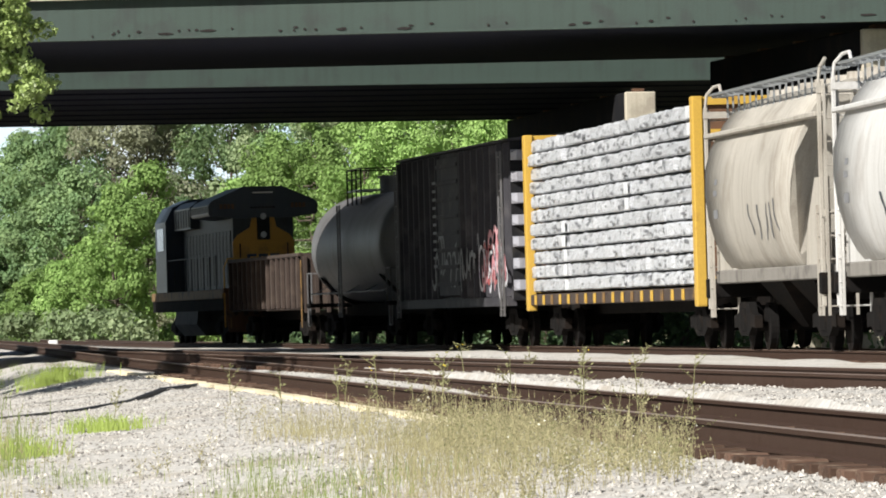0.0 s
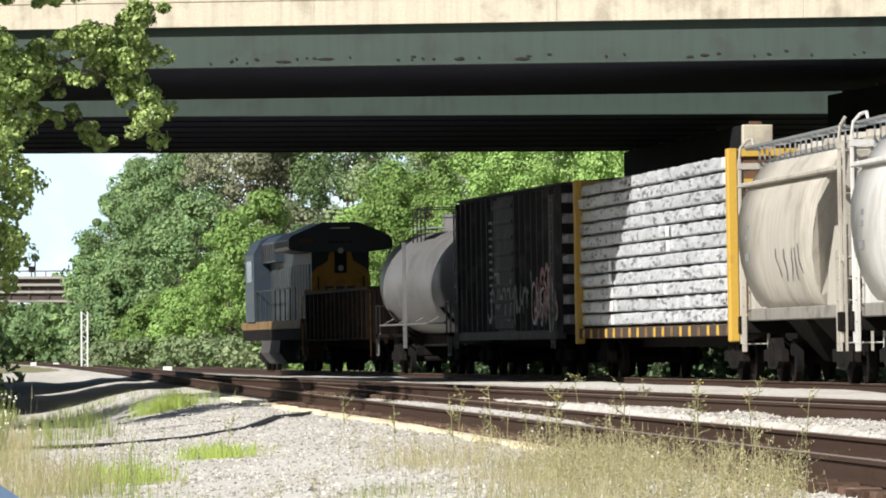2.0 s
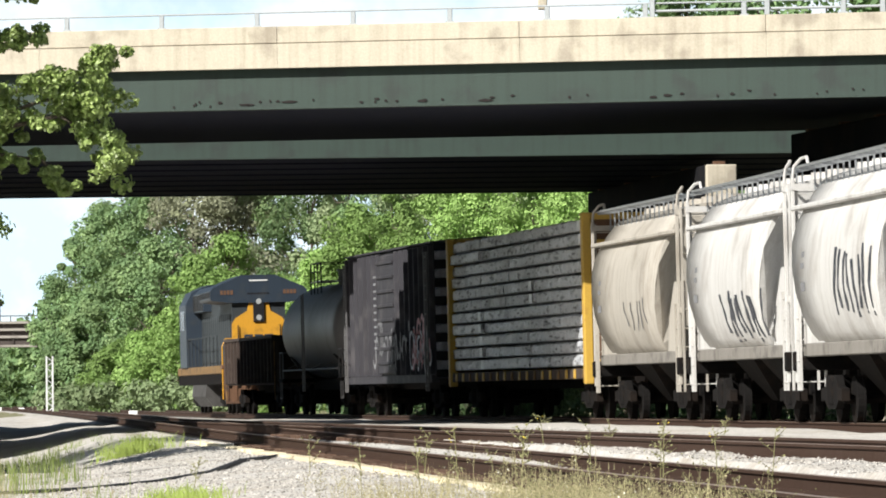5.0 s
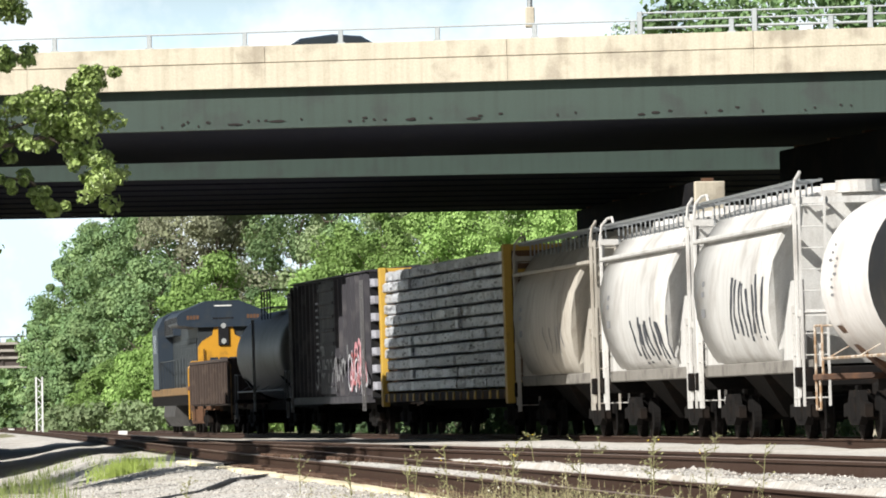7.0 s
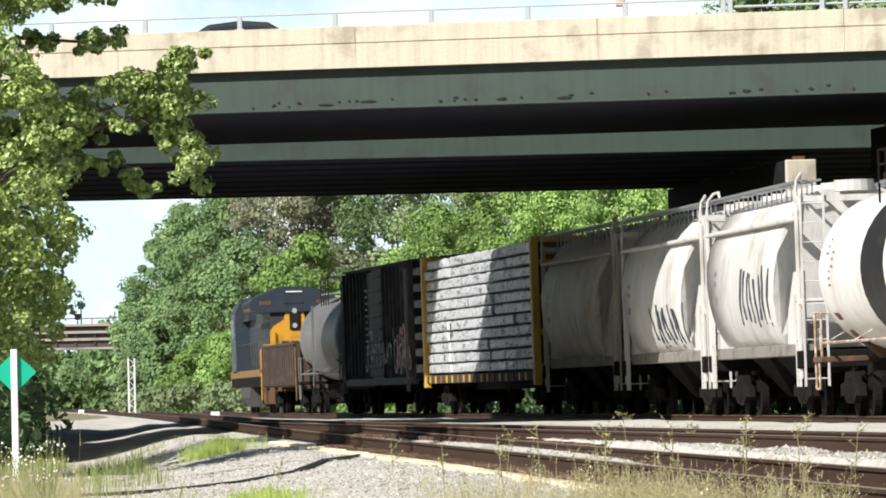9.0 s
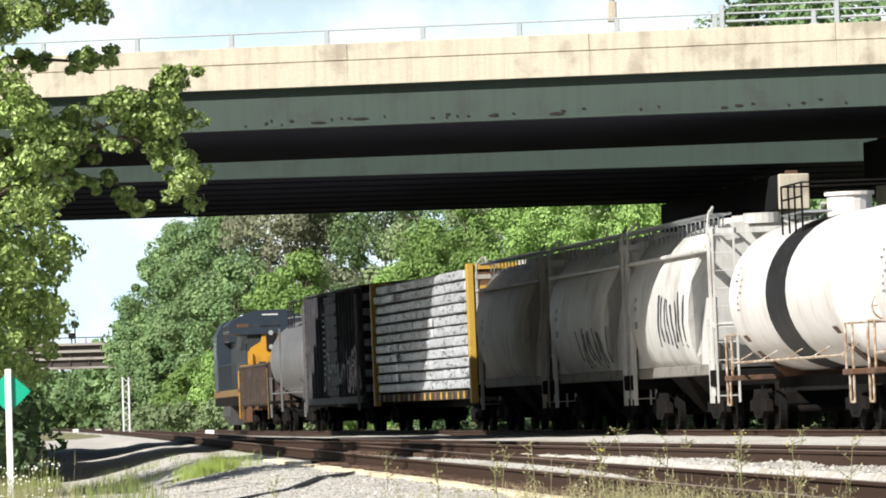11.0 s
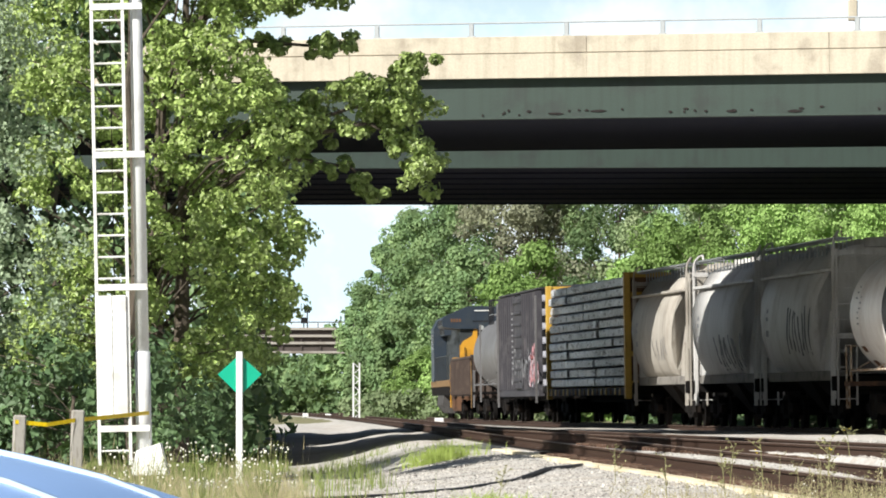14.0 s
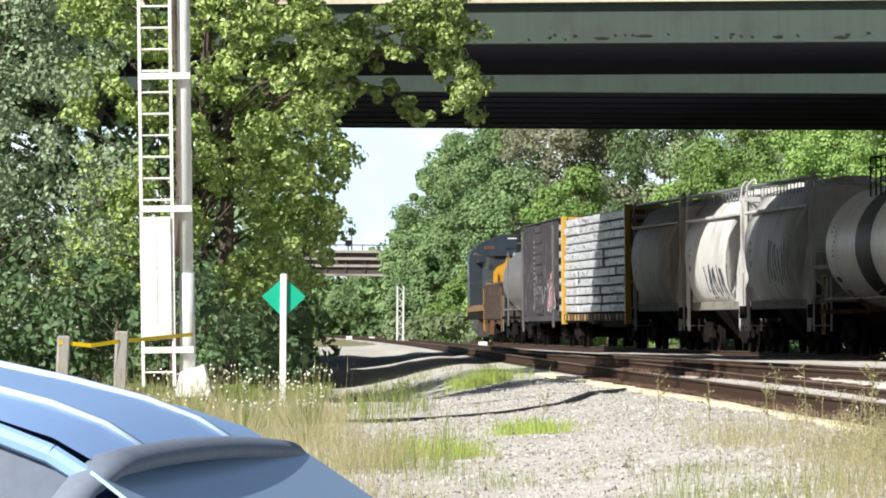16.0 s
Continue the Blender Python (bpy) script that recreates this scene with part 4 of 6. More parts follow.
        pipe(bm, [(-1.4, ye - s * 0.1, 2.0), (1.4, ye - s * 0.1, 2.0)], 0.024)
        part("hand_rail", bm, trim, t)
        # saddle under the shell end
        bm = bmesh.new()
        y = s * (half - 1.6)
        loft(bm, [[(-1.35, y - 0.25, zc - 0.75), (-0.95, y - 0.25, zc - 1.22), (-0.5, y - 0.25, 1.1), (0.5, y - 0.25, 1.1), (0.95, y - 0.25, zc - 1.22), (1.35, y - 0.25, zc - 0.75), (0.6, y - 0.25, zc - 1.3), (-0.6, y - 0.25, zc - 1.3)],
                  [(-1.35, y + 0.25, zc - 0.75), (-0.95, y + 0.25, zc - 1.22), (-0.5, y + 0.25, 1.1), (0.5, y + 0.25, 1.1), (0.95, y + 0.25, zc - 1.22), (1.35, y + 0.25, zc - 0.75), (0.6, y + 0.25, zc - 1.3), (-0.6, y + 0.25, zc - 1.3)]])
        part("saddle", fix(bm), M["rust"] if rusty else M["grimeshade"], t)
        coupler(t, ye, s)
        bogie(t, s * (L / 2 - 2.1))
    for s in (-1, 1):
        bm = bmesh.new()
        tube(bm, (s * 1.42, -L / 2 + 1.1, 1.42), (s * 1.42, L / 2 - 1.1, 1.42), 0.03, sides=6)
        for y in np.linspace(-L / 2 + 1.6, L / 2 - 1.6, 5):
            pipe(bm, [(s * 1.42, y, 1.42), (s * 1.05, y, 1.62)], 0.014)
        part("side_rail", bm, trim, t)
    brakewheel(t, -0.75, -L / 2 + 0.15, 2.3, trim)
    for k, (yy, zz) in enumerate(((half - 1.7, zc + 0.35), (half - 2.3, zc + 0.1), (half - 1.9, zc - 0.25))):
        bm = bmesh.new()
        for q in range(3):
            a0 = math.asin((zz + q * 0.13 - zc) / r)
            x = -r * math.cos(a0) - 0.008
            bm.faces.new([bm.verts.new(v) for v in ((x, yy - 0.22, zz + q * 0.13), (x, yy + 0.1 - 0.08 * q, zz + q * 0.13), (x, yy + 0.1 - 0.08 * q, zz + q * 0.13 + 0.04), (x, yy - 0.22, zz + q * 0.13 + 0.04))])
        part("stencil", bm, M["stencilgrey"], t)
    return t


def gondola(L=16.4):
    t = thing("gondola_car", "rust-brown low gondola with ribbed steel sides", "freight car")
    z0, z1, w = 1.0, 2.5, 1.4
    part("floor", abox(-w, w, -L / 2, L / 2, z0, z0 + 0.12), M["gondbrown"], t)
    for s in (-1, 1):
        part("side_wall", abox(*sorted((s * w, s * (w - 0.05))), -L / 2, L / 2, z0, z1), M["gondbrown"], t)
        part("top_rail", abox(*sorted((s * (w - 0.1), s * (w + 0.1))), -L / 2, L / 2, z1, z1 + 0.11, bevel=0.02), M["gondbrown"], t)
        for k in range(15):
            y = -L / 2 + 0.25 + k * (L - 0.5) / 14
            part("side_rib", abox(*sorted((s * w, s * (w + 0.11))), y - 0.07, y + 0.07, z0 + 0.05, z1, bevel=0.015), M["gondbrown"], t)
    for s in (-1, 1):
        ye = s * L / 2
        part("end_wall", abox(-w, w, *sorted((ye, ye - s * 0.06)), z0, z1 + 0.1), M["gondbrown"], t)
        for k in range(9):
            x = -1.28 + k * 0.32
            part("end_rib", abox(x - 0.06, x + 0.06, *sorted((ye, ye + s * 0.09)), z0 - 0.1, z1, bevel=0.015), M["gondbrown"], t)
        for x in (-1.42, 1.42):
            bm = bmesh.new()
            pipe(bm, [(x, ye + s * 0.08, 0.5), (x, ye + s * 0.08, 1.2), (x, ye + s * 0.1, 2.4)], 0.022)
            part("grab_iron", bm, M["sillyellow"], t)
        coupler(t, ye, s)
        bogie(t, s * (L / 2 - 1.9))
    part("centre_sill", abox(-0.3, 0.3, -L / 2, L / 2, 0.72, 0.99), M["grimeshade"], t)
    return t


def boxcar(L=17.9):
    t = thing("boxcar", "dark weathered boxcar with upright side posts and spray paint", "freight car")
    w, z0, z1 = 1.42, 1.05, 4.62
    body = part("body", abox(-w, w, -L / 2, L / 2, z0, z1, bevel=0.03), M["boxcar"], t)
    bm = bmesh.new()
    loft(bm, [[(-1.5, y, z1), (-1.5, y, z1 + 0.05), (0, y, z1 + 0.16), (1.5, y, z1 + 0.05), (1.5, y, z1)] for y in (-L / 2 - 0.05, L / 2 + 0.05)])
    part("roof", fix(bm), M["boxcar"], t)
    for s in (-1, 1):
        for k in range(19):
            y = -L / 2 + 0.2 + k * (L - 0.4) / 18
            if abs(y) < 1.9:
                continue
            bm = bmesh.new()
            loft(bm, [[(s * w, y - 0.1, z), (s * (w + 0.11), y - 0.06, z), (s * (w + 0.11), y + 0.06, z), (s * w, y + 0.1, z)] for z in (z0 + 0.1, z1 - 0.05)])
            part("side_post", fix(bm), M["boxcar"], t)
        bm = bmesh.new()
        box(bm, *sorted((s * (w + 0.02), s * (w + 0.1))), -1.75, 1.75, z0 + 0.15, z1 - 0.12, bevel=0.02)
        door = part("door", bm, M["boxcar"], t)
        for k in range(8):
            z = z0 + 0.4 + k * 0.4
            part("door_rib", abox(*sorted((s * (w + 0.102), s * (w + 0.14))), -1.7, 1.7, z, z + 0.1, bevel=0.015), M["boxcar"], door)
        bm = bmesh.new()
        box(bm, *sorted((s * (w - 0.1), s * (w + 0.1))), -L / 2 + 0.05, L / 2 - 0.05, z0 - 0.12, z0 + 0.08)
        part("side_sill", bm, M["boxcar"], t)
    for s in (-1, 1):
        ye = s * L / 2
        # the black wall paints the shade in the recesses between the ribs
        part("end_wall", abox(-w + 0.02, w - 0.02, *sorted((ye + s * 0.002, ye + s * 0.03)), z0 + 0.02, z1 - 0.02), M["black"], t)
        for k in range(7):
            z = z0 + 0.34 + k * 0.485
            bm = bmesh.new()
            loft(bm, [[(x, ye + s * 0.03, z - 0.12), (x, ye + s * (0.03 + 0.2 * f), z - 0.10 * f), (x, ye + s * (0.03 + 0.2 * f), z + 0.10 * f), (x, ye + s * 0.03, z + 0.12)] for x, f in ((-1.39, 0.4), (-1.28, 1), (1.28, 1), (1.39, 0.4))])
            part("end_rib", fix(bm), M["ribgrey"], t, "lit grey end rib")
        ladder(t, -w - 0.16, s * (L / 2 - 0.45), 0.7, 4.4, 0.45, "y", M["tankgrey"])
        coupler(t, s * L / 2, s)
        bogie(t, s * (L / 2 - 2.2))
    part("centre_sill", abox(-0.3, 0.3, -L / 2, L / 2, 0.75, 1.04), M["grimeshade"], t)
    bm = bmesh.new()
    for zz in (3.9, 3.7, 3.5, 3.3, 3.1, 2.9, 2.7, 2.5, 2.3, 2.1, 1.9):
        box(bm, -w - 0.125, -w - 0.105, 1.9, 2.4, zz, zz + 0.07)
    part("stencil", bm, M["stencilgrey"], t)
    # spray paint along the foot of the side: outlined loops in pink, white and dull grey
    rng = random.Random(4)
    xs = -w - 0.118
    for mm, a, b, zl, zh, n, ww in (("pinkspray", -8.75, -5.3, 1.25, 2.6, 9, 0.08), ("graff2", -8.8, -5.2, 1.3, 2.55, 13, 0.05), ("graff1", -8.5, -5.6, 1.35, 2.4, 7, 0.06), ("stencilgrey", -5.0, 2.5, 1.25, 2.5, 16, 0.06)):
        for k in range(n):
            cy = a + (b - a) * (k + rng.uniform(0.1, 0.9)) / n
            ry, rz = rng.uniform(0.14, 0.42), rng.uniform(0.14, 0.42) * (zh - zl)
            cz = (zl + zh) / 2 + rng.uniform(-0.35, 0.35)
            a0, sw = rng.uniform(0, 6.28), rng.uniform(2.2, 5.0)
            xo = xs - 0.004 * rng.random()
            bm = bmesh.new()
            pr = None
            for i in range(11):
                q = a0 + sw * i / 10
                wd = ww * (0.6 + 0.6 * math.sin(math.pi * i / 10))
                vv = [bm.verts.new((xo, cy + (ry + d) * math.cos(q), cz + (rz + d) * math.sin(q))) for d in (-wd, wd)]
                if pr:
                    bm.faces.new((pr[0], pr[1], vv[1], vv[0]))
                pr = vv
            part("spray_mark", bm, M[mm], t)
    return t


def centrebeam(L=22.6):
    t = thing("centrebeam_flatcar", "yellow centrebeam flatcar loaded with plastic-wrapped lumber bundles", "freight car")
    bm = bmesh.new()
    for s in (-1, 1):
        box(bm, *sorted((s * 1.18, s * 1.4)), -L / 2, L / 2, 0.92, 1.16, bevel=0.02)
    box(bm, -1.2, 1.2, -L / 2 + 0.02, L / 2 - 0.02, 1.0, 1.12)
    part("deck", bm, M["gondbrown"], t, "dark rusty brown deck edge")
    k = 0
    y = -L / 2 + 0.5
    while y < L / 2 - 0.3:
        for s in (-1, 1):
            bm = bmesh.new()
            box(bm, *sorted((s * 1.402, s * 1.425)), y - 0.13, y + 0.13, 0.93, 1.14, bevel=0.008)
            box(bm, *sorted((s * 1.425, s * 1.435)), y - 0.08, y + 0.08, 0.96, 1.04)
            part("stake_pocket", bm, M["cbyellow"] if k % 3 else M["sillyellow"], t)
        y += 1.24
        k += 1
    for s in (-1, 1):
        ye = s * (L / 2)
        for x in (-1.36, 1.36):
            bm = bmesh.new()
            box(bm, x - 0.1, x + 0.1, ye - 0.16, ye + 0.16, 0.8, 4.66, bevel=0.02)
            part("bulkhead_post", fix(bm), M["cbyellow"], t)
        for z in (1.2, 2.1, 3.0, 3.9, 4.5):
            part("bulkhead_beam", abox(-1.26, 1.26, ye - 0.1, ye + 0.1, z, z + 0.15), M["cbyellow"], t)
        part("bulkhead", abox(-1.26, 1.26, ye - 0.03, ye + 0.03, 1.1, 4.6), M["rust"], t)
        coupler(t, ye, s)
        bogie(t, s * (L / 2 - 1.9))
    bm = bmesh.new()
    box(bm, -0.1, 0.1, -L / 2, L / 2, 4.35, 4.6)
    y = -L / 2 + 1.3
    while y < L / 2:
        box(bm, -0.08, 0.08, y - 0.1, y + 0.1, 1.1, 4.4)
        y += 1.5
    part("centre_beam", bm, M["cbyellow"], t)
    part("centre_sill", abox(-0.3, 0.3, -L / 2, L / 2, 0.7, 0.98), M["grimeshade"], t)
    # wrapped packs in rows; each tier is parted at its own places, bare wrap shows at some joints
    rng = random.Random(12)
    h, z = 0.305, 1.18
    e = L / 2 - 0.25
    for r in range(11):
        if r < 5:
            cuts = [-e, -7.4, -2.3, 5.4, e]
        elif r < 7:
            cuts = [-e, -3.3, 1.6, 6.5, e]
        else:
            cuts = [-e, -4.0, 0.9, 5.8, e]
        for s in (-1, 1):
            for a, b in zip(cuts, cuts[1:]):
                bm = bmesh.new()
                out = 1.36 + rng.uniform(-0.045, 0.04)
                n = 22
                rings = []
                lift = [rng.uniform(-0.03, 0.02) for i in range(n + 1)]
                for i in range(n + 1):
                    y = a + 0.01 + (b - a - 0.02) * i / n
                    o = out + rng.uniform(-0.03, 0.03)
                    sag = lift[i]
                    zz0, zz1 = z + 0.036 + sag * 0.35, z + h - 0.012 + sag * 0.7
                    rings.append([(s * 0.12, y, zz0), (s * 0.12, y, zz1), (s * (o - 0.04), y, zz1), (s * o, y, zz1 - 0.035), (s * (o + rng.uniform(-0.02, 0.025)), y, (zz0 + zz1) / 2), (s * o, y, zz0 + 0.025), (s * (o - 0.03), y, zz0)])
                loft(bm, rings)
                pack = part("wrapped_lumber", fix(bm), M["wrap"], t, "grey plastic-wrapped lumber pack" if r == 0 and s < 0 else "")
                if s < 0 and (a in (5.4, -3.3) or (a == -e and r > 8)):
                    part("bare_wrap", abox(-out - 0.05, -out - 0.042, a + 0.03, a + 0.5, z + 0.05, z + h - 0.03), M["wrapwhite"], pack, "bare white wrap end")
                if s < 0 and rng.random() < 0.35:
                    y = a + 0.6 + rng.random()
                    ww = rng.uniform(0.2, 0.45)
                    part("print", abox(-out - 0.05, -out - 0.042, y, y + ww, z + 0.12, z + 0.17), M["stencilgrey"], pack)
        z += h
    return t


def locomotive(L=22.3):
    t = thing("locomotive", "dark blue and yellow diesel locomotive seen from its radiator end", "locomotive")
    bm = bmesh.new()
    box(bm, -1.5, 1.5, -L / 2 + 0.3, L / 2 - 0.3, 1.35, 1.62, bevel=0.02)
    part("walkway_sill", bm, M["sillyellow"], t, "dirty yellow walkway sill")
    bm = bmesh.new()
    box(bm, -1.46, 1.46, -L / 2 + 0.3, L / 2 - 0.3, 1.0, 1.35)
    part("frame", bm, M["grimeshade"], t)
    # long hood with doors
    bm = bmesh.new()
    y0, y1 = -L / 2 + 1.7, L / 2 - 6.0
    loft(bm, [[(-0.95, y, 1.62), (-0.95, y, 4.05), (-0.7, y, 4.3), (0.7, y, 4.3), (0.95, y, 4.05), (0.95, y, 1.62)] for y in (y0, y1)])
    part("long_hood", fix(bm), M["locogrey"], t)
    for k in range(14):
        for s in (-1, 1):
            bm = bmesh.new()
            y = y0 + 0.5 + k * (y1 - y0 - 1) / 14
            box(bm, *sorted((s * 0.95, s * 0.985)), y + 0.05, y + 0.85, 1.75, 3.35, bevel=0.01)
            for q in range(5):
                box(bm, *sorted((s * 0.985, s * 1.0)), y + 0.15, y + 0.75, 2.75 + q * 0.1, 2.80 + q * 0.1)
            part("hood_door", bm, M["locogrey"], t)
    # radiator wings: a broad gabled roof with deep grilles
    bm = bmesh.new()
    ry0, ry1 = -L / 2 + 1.55, -L / 2 + 6.6
    prof = [(-1.68, 3.78), (-1.72, 3.85), (-1.72, 4.1), (-1.6, 4.22), (-0.6, 4.62), (0.6, 4.62), (1.6, 4.22), (1.72, 4.1), (1.72, 3.85), (1.68, 3.78), (1.0, 3.7), (-1.0, 3.7)]
    loft(bm, [[(x, y, z) for x, z in prof] for y in (ry0, ry1)])
    part("radiator_wing", fix(bm), M["locoblue"], t, "dark blue overhanging radiator roof")
    bm = bmesh.new()
    box(bm, -0.32, 0.32, ry0 - 0.012, ry0 - 0.004, 4.42, 4.46)
    part("white_mark", bm, M["white"], t)
    for x in (-1.12, 1.12):
        bm = bmesh.new()
        for q in range(4):
            box(bm, x - 0.24 + q * 0.12, x - 0.15 + q * 0.12, ry0 - 0.012, ry0 - 0.004, 3.98, 4.12)
        part("number_bars", bm, M["rust"], t)
    bm = bmesh.new()
    for q in range(7):
        box(bm, -0.4 + q * 0.115, -0.31 + q * 0.115, ry0 - 0.012, ry0 - 0.004, 3.98, 4.03)
    part("lettering_bars", bm, M["black"], t)
    for s in (-1, 1):
        bm = bmesh.new()
        for q in range(16):
            y = ry0 + 0.2 + q * 0.3
            box(bm, *sorted((s * 1.715, s * 1.735)), y, y + 0.2, 3.88, 4.08)
        part("grille", bm, M["black"], t)
    # dynamic brake and exhaust housings
    bm = bmesh.new()
    loft(bm, [[(-1.25, y, 3.55), (-1.25, y, 4.2), (-1.0, y, 4.4), (1.0, y, 4.4), (1.25, y, 4.2), (1.25, y, 3.55)] for y in (y1 - 5.0, y1)])
    part("brake_housing", fix(bm), M["locoblue"], t)
    part("exhaust_stack", abox(-0.4, 0.4, 0.0, 1.0, 4.3, 4.58, bevel=0.04), M["black"], t)
    for s in (-1, 1):
        for q in range(6):
            bm = bmesh.new()
            box(bm, *sorted((s * 1.25, s * 1.28)), y1 - 4.8 + q * 0.8, y1 - 4.2 + q * 0.8, 3.6, 4.15)
            part("louvre_panel", bm, M["black"], t)
    # yellow hood end with headlight tower
    ye = y0
    bm = bmesh.new()
    loft(bm, [[(-0.97, y, 1.7), (-0.97, y, 3.0), (-0.82, y, 3.2), (-0.42, y, 3.42), (-0.3, y, 3.9), (0.3, y, 3.9), (0.42, y, 3.42), (0.82, y, 3.2), (0.97, y, 3.0), (0.97, y, 1.7)] for y in (ye - 0.06, ye - 0.005)])
    part("hood_end", fix(bm), M["locoyellow"], t, "yellow hood end with dark lettering")
    bm = bmesh.new()
    box(bm, -0.2, 0.2, ye - 0.14, ye - 0.05, 3.05, 3.85, bevel=0.02)
    part("headlight_box", bm, M["black"], t)
    for z in (3.74, 3.2):
        bm = bmesh.new()
        tube(bm, (0.0, ye - 0.145, z), (0.0, ye - 0.16, z), 0.095, sides=16)
        part("headlight", bm, M["lens"], t)
    # the railway's initials become plain shapes
    bm = bmesh.new()
    for x in (-0.38, -0.02, 0.34):
        box(bm, x - 0.15, x + 0.15, ye - 0.07, ye - 0.062, 2.56, 2.64)
        box(bm, x - 0.15, x + 0.15, ye - 0.07, ye - 0.062, 2.34, 2.42)
        box(bm, x - 0.15, x - 0.07, ye - 0.07, ye - 0.062, 2.42, 2.56)
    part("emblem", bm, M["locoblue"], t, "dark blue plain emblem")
    for x in (-0.75, 0.75):
        bm = bmesh.new()
        pipe(bm, [(x, ye - 0.12, 2.3), (x, ye - 0.12, 2.95)], 0.02)
        part("grab_iron", bm, M["black"], t)
    # rear platform, end plate, handrails, steps
    bm = bmesh.new()
    box(bm, -1.5, 1.5, -L / 2, -L / 2 + 0.34, 1.5, 1.64, bevel=0.02)
    part("end_platform", bm, M["rust"], t)
    bm = bmesh.new()
    loft(bm, [[(-1.35, y, 0.35), (-1.42, y, 0.9), (-1.42, y, 1.5), (1.42, y, 1.5), (1.42, y, 0.9), (1.35, y, 0.35)] for y in (-L / 2 - 0.04, -L / 2 + 0.1)])
    plate = part("end_plate", fix(bm), M["rust"], t, "rust-streaked brown end plate")
    for k in range(9):
        part("plate_rib", abox(-1.3 + k * 0.3, -1.26 + k * 0.3, -L / 2 - 0.07, -L / 2 - 0.043, 0.5, 1.45), M["rust"], plate)
    bm = bmesh.new()
    for x in (-1.45, 1.45):
        pipe(bm, [(x, -L / 2 + 0.05, 0.5), (x, -L / 2 + 0.05, 2.25), (x * 0.92, -L / 2 + 0.05, 2.5), (x * 0.62, -L / 2 + 0.05, 2.5), (x * 0.55, -L / 2 + 0.05, 1.6)], 0.025)
    pipe(bm, [(-0.8, -L / 2 + 0.05, 2.45), (0.8, -L / 2 + 0.05, 2.45)], 0.022)
    part("end_rail", bm, M["locoyellow"], t)
    for s in (-1, 1):
        bm = bmesh.new()
        tube(bm, (s * 1.47, y0 + 0.4, 2.62), (s * 1.47, y1, 2.62), 0.02, sides=6)
        for k in range(9):
            y = y0 + 0.4 + k * (y1 - y0 - 0.4) / 8
            tube(bm, (s * 1.47, y, 1.6), (s * 1.47, y, 2.62), 0.02, sides=6)
        part("side_rail", bm, M["locogrey"], t)
        bm = bmesh.new()
        for q in range(3):
            box(bm, *sorted((s * 1.1, s * 1.5)), -L / 2 + 0.1, -L / 2 + 0.5, 0.5 + q * 0.33, 0.54 + q * 0.33)
        part("step_well", bm, M["grimeshade"], t)
    # cab, nose, tank, trucks
    bm = bmesh.new()
    loft(bm, [[(-1.55, y, 1.62), (-1.55, y, 3.85), (-1.3, y, 4.3), (-0.7, y, 4.55), (0.7, y, 4.55), (1.3, y, 4.3), (1.55, y, 3.85), (1.55, y, 1.62)] for y in (y1, L / 2 - 2.6)])
    part("cab", fix(bm), M["locoblue"], t)
    for s in (-1, 1):
        part("cab_window", abox(*sorted((s * 1.545, s * 1.57)), y1 + 0.6, y1 + 2.6, 2.95, 3.65), M["cardark"], t)
    bm = bmesh.new()
    loft(bm, [[(-1.3, L / 2 - 2.6, 1.62), (-1.3, L / 2 - 2.6, 3.3), (1.3, L / 2 - 2.6, 3.3), (1.3, L / 2 - 2.6, 1.62)], [(-0.8, L / 2 - 0.9, 1.62), (-0.8, L / 2 - 0.9, 2.9), (0.8, L / 2 - 0.9, 2.9), (0.8, L / 2 - 0.9, 1.62)]])
    part("nose", fix(bm), M["locoyellow"], t)
    bm = bmesh.new()
    loft(bm, [[(-1.45, y, 1.05), (-1.5, y, 0.6), (-1.2, y, 0.25), (1.2, y, 0.25), (1.5, y, 0.6), (1.45, y, 1.05)] for y in (-3.4, 3.4)])
    part("fuel_tank", fix(bm), M["dustysteel"], t, "dusty dark grey fuel tank")
    for s in (-1, 1):
        b = bogie(t, s * 6.8, base=3.6, wr=0.53)
        mid = new("wheelset", _bogie[(3.6, 0.53)][1])
        mid.parent = b
        coupler(t, s * L / 2, s)
    bm = bmesh.new()
    tube(bm, (0.3, y1 - 1.5, 4.4), (0.3, y1 - 1.5, 4.66), 0.09, sides=10)
    tube(bm, (0.3, y1 - 1.7, 4.66), (0.3, y1 - 1.2, 4.7), 0.05, sides=8)
    part("horn", bm, M["black"], t)
    for o in t.children:
        if o.name.split(".")[0] not in ("bogie", "coupler"):
            o.data.transform(Matrix.Diagonal((1, 1, 1.062, 1)))
    return t


